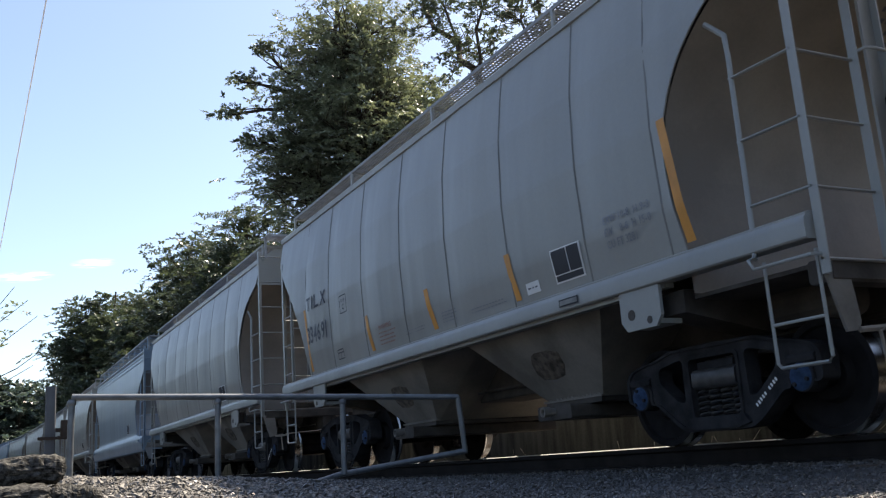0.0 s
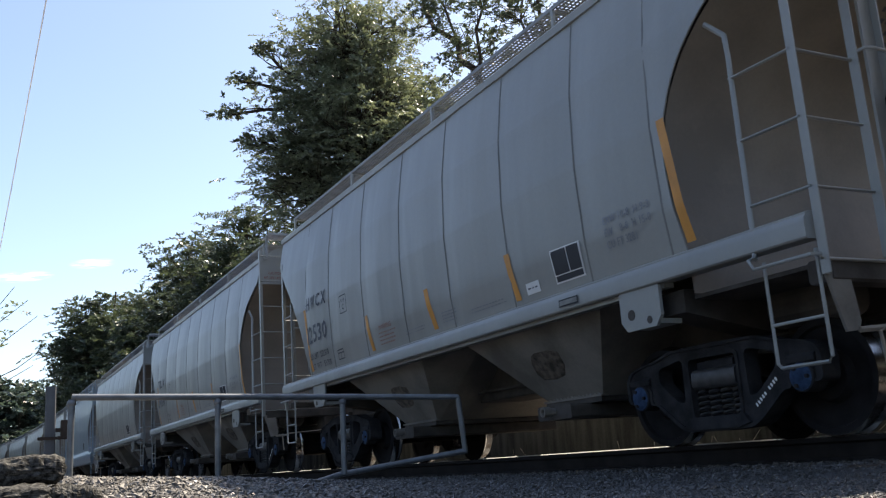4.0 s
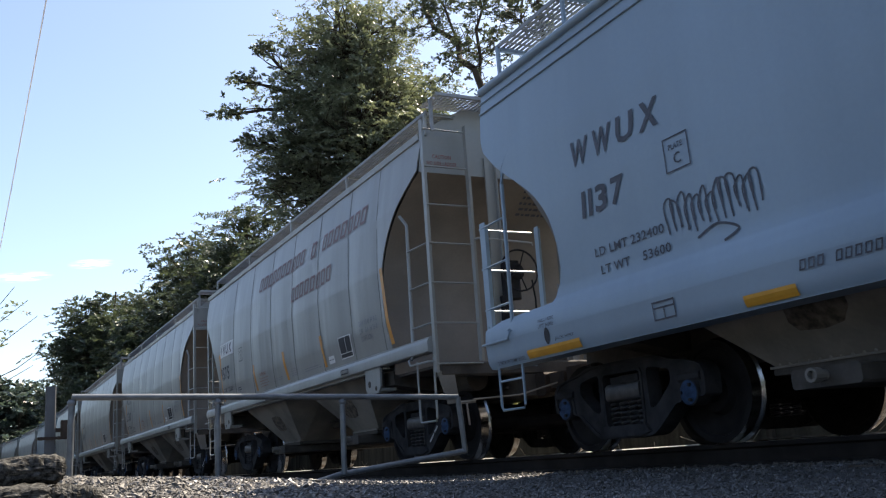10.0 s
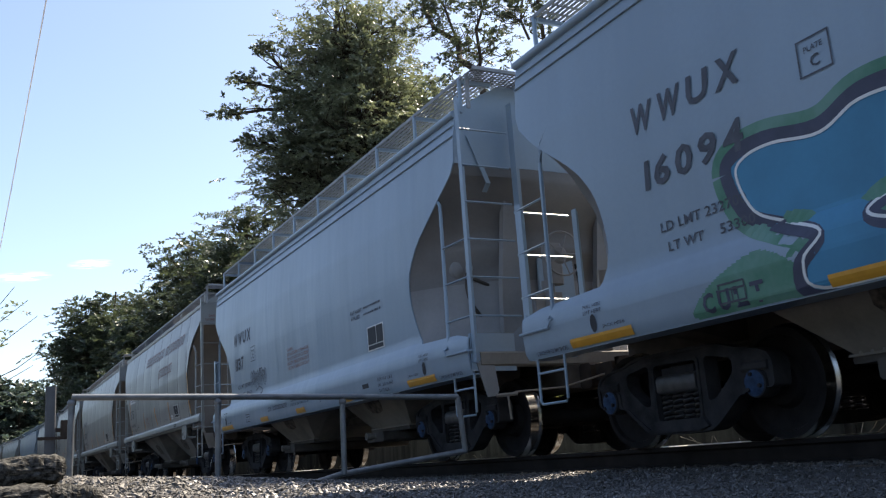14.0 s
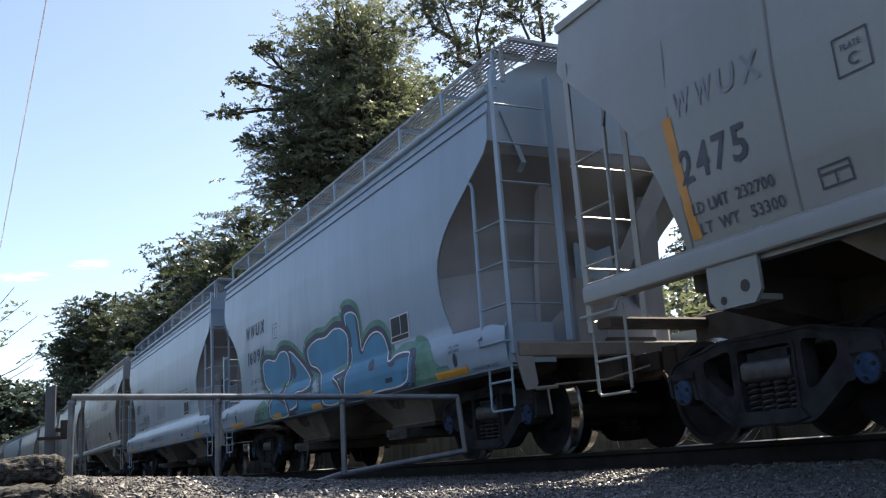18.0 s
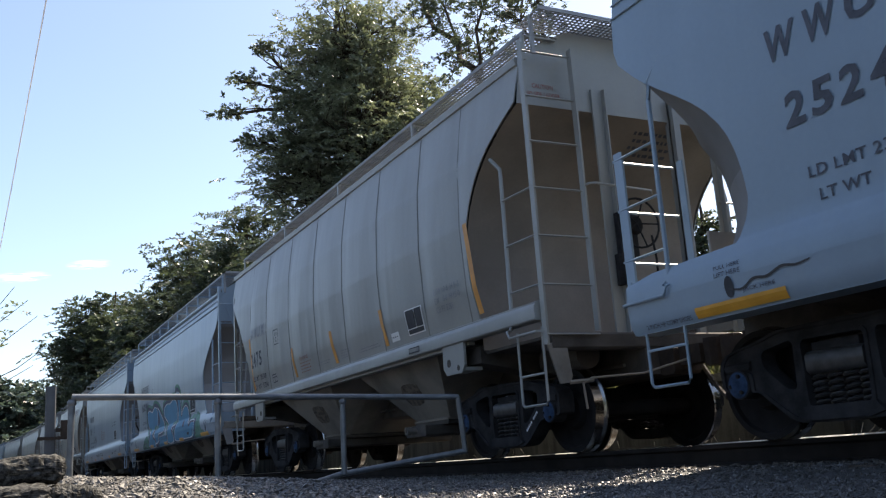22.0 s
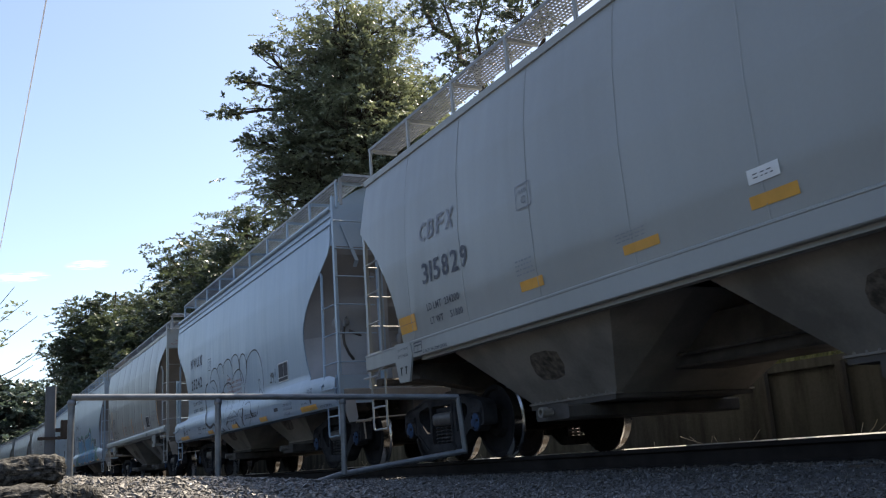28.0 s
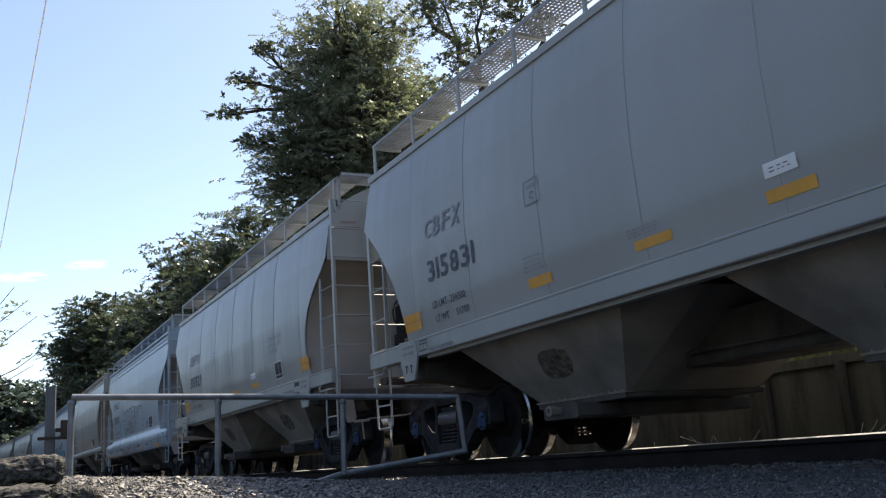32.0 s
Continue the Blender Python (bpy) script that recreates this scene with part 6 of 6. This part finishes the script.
def open_tree(x, y, seed, label):
    """A half-bare tree: forked limbs that lean over the track, fine twigs and thin sprays of leaves."""
    rnd = random.Random(seed)
    random.seed(seed)
    z0 = ground_z(x, y)
    t = thing("tree", label, "tree", "trees beyond the track", at=(x, y, z0))
    wood, centres = Shape(), []
    limb(wood, (0, 0, -0.2), (0.0, 0.6, 9.2 - z0), 0.22, 0.13, 8, 0.12)
    forks = [((0.0, 0.6, 9.2), (0.2, 3.2, 12.6), 0.12, 0.085), ((0.2, 3.2, 12.6), (0.3, 6.4, 16.6), 0.085, 0.03), ((0.1, 1.9, 10.9), (-0.2, 1.2, 13.4), 0.06, 0.03),
             ((-0.2, 1.2, 13.4), (0.2, 1.8, 16.0), 0.03, 0.012), ((0.2, 3.0, 12.4), (-0.3, 3.6, 15.0), 0.05, 0.018), ((0.0, 0.6, 9.2), (0.1, -2.6, 12.4), 0.08, 0.03),
             ((0.05, -0.9, 10.8), (0.3, -0.4, 13.6), 0.04, 0.015), ((0.2, 4.5, 14.2), (0.4, 4.3, 17.0), 0.04, 0.015), ((0.1, -1.9, 11.8), (-0.1, -4.2, 12.6), 0.035, 0.012)]
    for a, b, r0, r1 in forks:
        a, b = (Vector((q[0], q[1], q[2] - z0)) for q in (a, b))
        spine = limb(wood, a, b, r0, r1, 7, 0.35)
        for k in range(1, 5):
            for _ in range(6):
                d = Vector((rnd.gauss(0, 0.8), rnd.gauss(0, 1), rnd.gauss(0.25, 0.7))).normalized() * rnd.uniform(0.5, 1.5)
                twig = limb(wood, spine[k], spine[k] + d, 0.018, 0.005, 4, 0.6)
                centres.append((twig[4], 0.34 * rnd.uniform(0.6, 1.3)))
                if rnd.random() < 0.6:
                    centres.append((twig[2], 0.25))
    part("trunk", wood, BARK, t, smooth=60)
    part("crown", leaves_mesh(centres, 26000, 0.058, seed, LEAF_ROW, 14), None, t)
    return t


open_tree(13.0, 20.0, 8, "half-bare tree with open branches against the sky")
tree(14.0, 9.7, [(0, 0, 4.6, 0.6, 0.9), (-0.1, -0.1, 5.8, 0.8, 0.9), (0.1, -0.3, 7.2, 0.8, 0.9), (0.0, 0.0, 8.6, 0.9, 0.9)], 16000, 0.06, 10, "slender dark leafy tree on the bank beyond the track", LEAF_ROW, clump=0.5, trunk=0.09, density=1.0)
for i, (x, y, top) in enumerate(((19.6, 20.6, 7.0), (20.4, 18.3, 6.5), (20.0, 16.0, 6.3), (21.0, 13.5, 6.6))):
    tree(x, y, [(0, 0, top - 2.4, 1.1, 1.6), (0.1, -0.2, top - 0.9, 0.6, 0.7)], 8000, 0.085, 40 + i, "dark leafy tree standing back from the railway", LEAF_ROW, clump=0.5, trunk=0.1)
for i in range(15):
    x, y, h = 11.4 + 0.9 * (i % 2), -3.0 + 2.1 * i, 1.15 + 0.28 * ((i * 7) % 4)
    tree(x, y, [(0, 0, h * 0.30, 1.5, h * 0.33), (0.3, 0.6, h * 0.62, 1.4, h * 0.3), (-0.3, -0.7, h * 0.5, 1.4, h * 0.35)], 4500, 0.095, 20 + i, "leafy green bush on the bank beyond the track", clump=0.55, name="bush",
         group="bushes beyond the track", trunk=0.07)
# woods on the camera's side, which the car sides mirror
for i in range(8):
    tree(-24.0 - 4 * (i % 3), -40.0 + 15.0 * i, [(0, 0, 4.0, 5.0, 3.5), (1.0, 3.0, 6.5, 4.5, 3.0)], 2600, 0.55, 50 + i, "leafy tree in the wood across from the railway", LEAF, clump=2.2, group="wood across from the track")
for i in range(17):
    g = 1.05 + 0.02 * i
    tree(-8.5 - 2.5 * (i % 2) - 0.02 * i * i, 34.0 + 14.0 * i, [(0, 0, 2.6 * g, 4.0, 2.6 * g), (0.5, 4.0, 3.6 * g, 4.0, 2.8 * g), (-0.5, -3.0, 5.0 * g, 3.0, 2.4 * g)], 3600, 0.5, 70 + i, "leafy tree in the wood across from the railway", LEAF_ROW, clump=1.8,
         group="wood across from the track")

# sapling whose twigs reach in over the low wall
sap = thing("sapling", "thin half-bare sapling with a few leaves", "sapling", at=(-0.7, 13.5, ground_z(-0.7, 13.5)))
random.seed(77)
wood = Shape()
stem = limb(wood, (0, 0, -0.1), (0.35, 0.1, 3.6), 0.035, 0.012, 6, 0.3)
spots = []
for z0_, tip_ in ((1.0, (1.55, 0.2, 2.35)), (0.9, (1.65, 0.1, 1.9)), (0.7, (1.5, 0.0, 1.65)), (1.2, (1.25, 0.2, 2.75)), (0.9, (1.42, 0.1, 2.55))):
    limb(wood, (0.12, 0, z0_), tip_, 0.012, 0.004, 5, 0.2)
for c in ((1.02, 0.1, 2.35), (1.12, 0.1, 2.1), (1.05, 0.0, 1.85), (0.9, 0.1, 2.6), (1.2, 0.1, 2.45)):
    spots.append((Vector(c), 0.14))
part("trunk", wood, BARK, sap, smooth=60)
part("crown", leaves_mesh(spots, 260, 0.035, 9, LEAF, 8), None, sap)

# ---------------------------------------------------------------- low wall beyond the track
s = Shape()
stations = steps(-8, 56, 32) + steps(58, 130, 36)
ring = [(2.72, -0.35), (2.74, 0.80), (2.70, 0.81), (2.70, 0.92), (3.02, 0.92), (3.02, -0.35)]
rows = [[tuple(on_track(st, a_, b_)[0]) for a_, b_ in ring] for st in stations]
s.grid(rows)
tagged(new("retaining_wall", s.mesh("retaining_wall", WALL)), "low streaked brown retaining wall beyond the track", "wall", kind="structure")

for y_ in (8.77, 7.57):
    s = Shape().box(9.035, 9.115, y_ - 0.055, y_ + 0.055, -0.35, 0.84, c=0.012)
    tagged(new("timber_stake", s.mesh("timber_stake", STAKE, 40)), "weathered timber stake standing against the retaining wall", "stake", "stakes at the retaining wall")

# ---------------------------------------------------------------- dead stalks between the track and the wall
random.seed(31)
s = Shape()
s.tube([(8.5, 9.80, 0.11), (8.48, 9.58, 0.055), (8.5, 9.32, -0.02)], 0.006, 4)
s.tube([(8.5, 9.62, 0.10), (8.5, 9.50, 0.03), (8.45, 9.40, -0.04)], 0.004, 4)
s.tube([(8.5, 6.86, 0.0), (8.5, 6.78, 0.06), (8.46, 6.70, 0.13)], 0.006, 4)
for i in range(110):
    x_, y_ = random.uniform(8.3, 9.0), random.uniform(3.0, 34.0)
    z_, h_, a_ = ground_z(x_, y_), random.uniform(0.08, 0.40), random.uniform(0, 6.28)
    q_ = random.uniform(0.05, 0.30)
    s.tube([(x_, y_, z_ - 0.02), (x_ + q_ * 0.3 * math.cos(a_), y_ + q_ * 0.3 * math.sin(a_), z_ + h_ * 0.6), (x_ + q_ * math.cos(a_), y_ + q_ * math.sin(a_), z_ + h_)], 0.004, 4)
tagged(new("dead_stalks", s.mesh("dead_stalks", STRAW, 60)), "pale dead stalks and twigs at the foot of the retaining wall", "stalks", kind="stuff")

# ---------------------------------------------------------------- weeds on the bank, loose stones
rng = np.random.default_rng(12)
V = []
n = 26000
px, py = rng.uniform(9.3, 12.5, n), rng.uniform(-4.0, 55.0, n)
for x, y in zip(px, py):
    z = ground_z(x, y)
    h, a, w = rng.uniform(0.08, 0.32), rng.uniform(0, 6.28), rng.uniform(0.010, 0.025)
    lx, ly = rng.normal(0, 0.1, 2)
    V += [(x - w * math.cos(a), y - w * math.sin(a), z - 0.02), (x + w * math.cos(a), y + w * math.sin(a), z - 0.02), (x + lx, y + ly, z + h)]
me = bpy.data.meshes.new("weeds")
me.from_pydata(V, [], np.arange(len(V)).reshape(-1, 3).tolist())
me.materials.append(GRASS)
tagged(new("weeds", me), "dry grass and weeds on the bank beyond the track", "weeds", kind="stuff")


def scatter(name, zones, seed, mat, label):
    """Broken stone lying on the ground, eight faces each."""
    rng = np.random.default_rng(seed)
    V, F = [], []
    octa = np.array([(1, 0, 0), (-1, 0, 0), (0, 1, 0), (0, -1, 0), (0, 0, 1), (0, 0, -1)], float)
    tri = np.array([(0, 2, 4), (2, 1, 4), (1, 3, 4), (3, 0, 4), (2, 0, 5), (1, 2, 5), (3, 1, 5), (0, 3, 5)])
    k = 0
    for x0, x1, y0, y1, n, r0, r1 in zones:
        X, Y = rng.uniform(x0, x1, n), y0 + (y1 - y0) * rng.uniform(0, 1, n) ** 1.3
        R = r0 + (r1 - r0) * rng.uniform(0, 1, n) ** 2.5
        for x, y, r in zip(X, Y, R):
            q, _ = np.linalg.qr(rng.normal(size=(3, 3)))
            V.append((octa * rng.uniform(0.55, 1.2, (6, 1)) * r) @ q * (1, 1, 0.75) + (x, y, ground_z(x, y) + 0.25 * r))
            F.append(tri + 6 * k)
            k += 1
    me = bpy.data.meshes.new(name)
    me.from_pydata(np.concatenate(V).tolist(), [], np.concatenate(F).tolist())
    me.materials.append(mat)
    return tagged(new(name, me), label, "gravel", kind="stuff")


scatter("gravel", [(2.4, 5.4, 4.3, 9.0, 17000, 0.006, 0.024), (2.4, 5.4, 2.2, 4.3, 8000, 0.005, 0.018), (2.6, 5.4, 9.0, 16.0, 7000, 0.01, 0.03), (1.6, 2.8, 5.6, 9.6, 4500, 0.01, 0.04)], 3, STONES, "loose grey crushed stone beside the track")
scatter("gravel", [(-0.5, 2.3, 5.5, 9.8, 13000, 0.009, 0.038)], 5, STONES_PALE, "coarse pale crushed stone by the low wall")
scatter("ballast", [(5.2, 8.2, 2.0, 14.0, 12000, 0.015, 0.035), (5.0, 8.4, 14.0, 40.0, 6000, 0.02, 0.04)], 4, BALLAST, "dark dirty ballast between the sleepers")

# ---------------------------------------------------------------- far wisps of cloud


def cloud(name, x, y, z, wide, high, seed):
    """A thin veil of cloud far off: a sheet that noise breaks up, glowing in place of sunlight."""
    m = bpy.data.materials.new("glowing_vapour")
    m.use_nodes = True
    nn, ll = m.node_tree.nodes, m.node_tree.links
    nn.clear()
    co, sp = nn.new("ShaderNodeTexCoord"), nn.new("ShaderNodeVectorMath")
    sub = nn.new("ShaderNodeVectorMath")
    sub.operation, sp.operation = "SUBTRACT", "LENGTH"
    sub.inputs[1].default_value = (0.5, 0.5, 0.0)
    ll.new(co.outputs["UV"], sub.inputs[0])
    ll.new(sub.outputs[0], sp.inputs[0])
    no = nn.new("ShaderNodeTexNoise")
    no.inputs["Scale"].default_value, no.inputs["Detail"].default_value = 3.0 + seed, 6.0
    stretch = nn.new("ShaderNodeMapping")
    stretch.inputs["Scale"].default_value = (0.8, 2.2, 1.0)
    ll.new(co.outputs["UV"], stretch.inputs["Vector"])
    ll.new(stretch.outputs[0], no.inputs["Vector"])
    mr, mul = nn.new("ShaderNodeMapRange"), nn.new("ShaderNodeMath")
    mr.inputs["From Min"].default_value, mr.inputs["From Max"].default_value, mr.inputs["To Min"].default_value, mr.inputs["To Max"].default_value = 0.0, 0.48, 1.0, 0.0
    ll.new(sp.outputs["Value"], mr.inputs["Value"])
    mul.operation, mul.use_clamp = "MULTIPLY", True
    torn = nn.new("ShaderNodeMapRange")
    torn.inputs["From Min"].default_value, torn.inputs["From Max"].default_value = 0.40, 0.72
    ll.new(no.outputs["Fac"], torn.inputs["Value"])
    ll.new(mr.outputs[0], mul.inputs[0])
    ll.new(torn.outputs[0], mul.inputs[1])
    tr, em, mx, out = nn.new("ShaderNodeBsdfTransparent"), nn.new("ShaderNodeEmission"), nn.new("ShaderNodeMixShader"), nn.new("ShaderNodeOutputMaterial")
    # sunlit white is put in as emission
    em.inputs["Color"].default_value, em.inputs["Strength"].default_value = (*CLOUD_WHITE, 1), 1.1
    ll.new(mul.outputs[0], mx.inputs[0])
    ll.new(tr.outputs[0], mx.inputs[1])
    ll.new(em.outputs[0], mx.inputs[2])
    ll.new(mx.outputs[0], out.inputs[0])
    me = bpy.data.meshes.new(name)
    me.from_pydata([(x - wide, y, z - high), (x + wide, y, z - high * 0.4), (x + wide, y, z + high), (x - wide, y, z + high * 0.4)], [], [(0, 1, 2, 3)])
    uv = me.uv_layers.new(name="UVMap")
    uv.data.foreach_set("uv", [0, 0, 1, 0, 1, 1, 0, 1])
    me.materials.append(m)
    ob = new(name, me)
    return tagged(ob, "thin white wisp of cloud", "cloud", kind="structure")


cloud_high = cloud("cloud", 171.0, 1500.0, 335.0, 38.0, 13.0, 0.0)
cloud_low = cloud("cloud", 71.0, 1500.0, 311.0, 48.0, 14.0, 1.0)

motions()
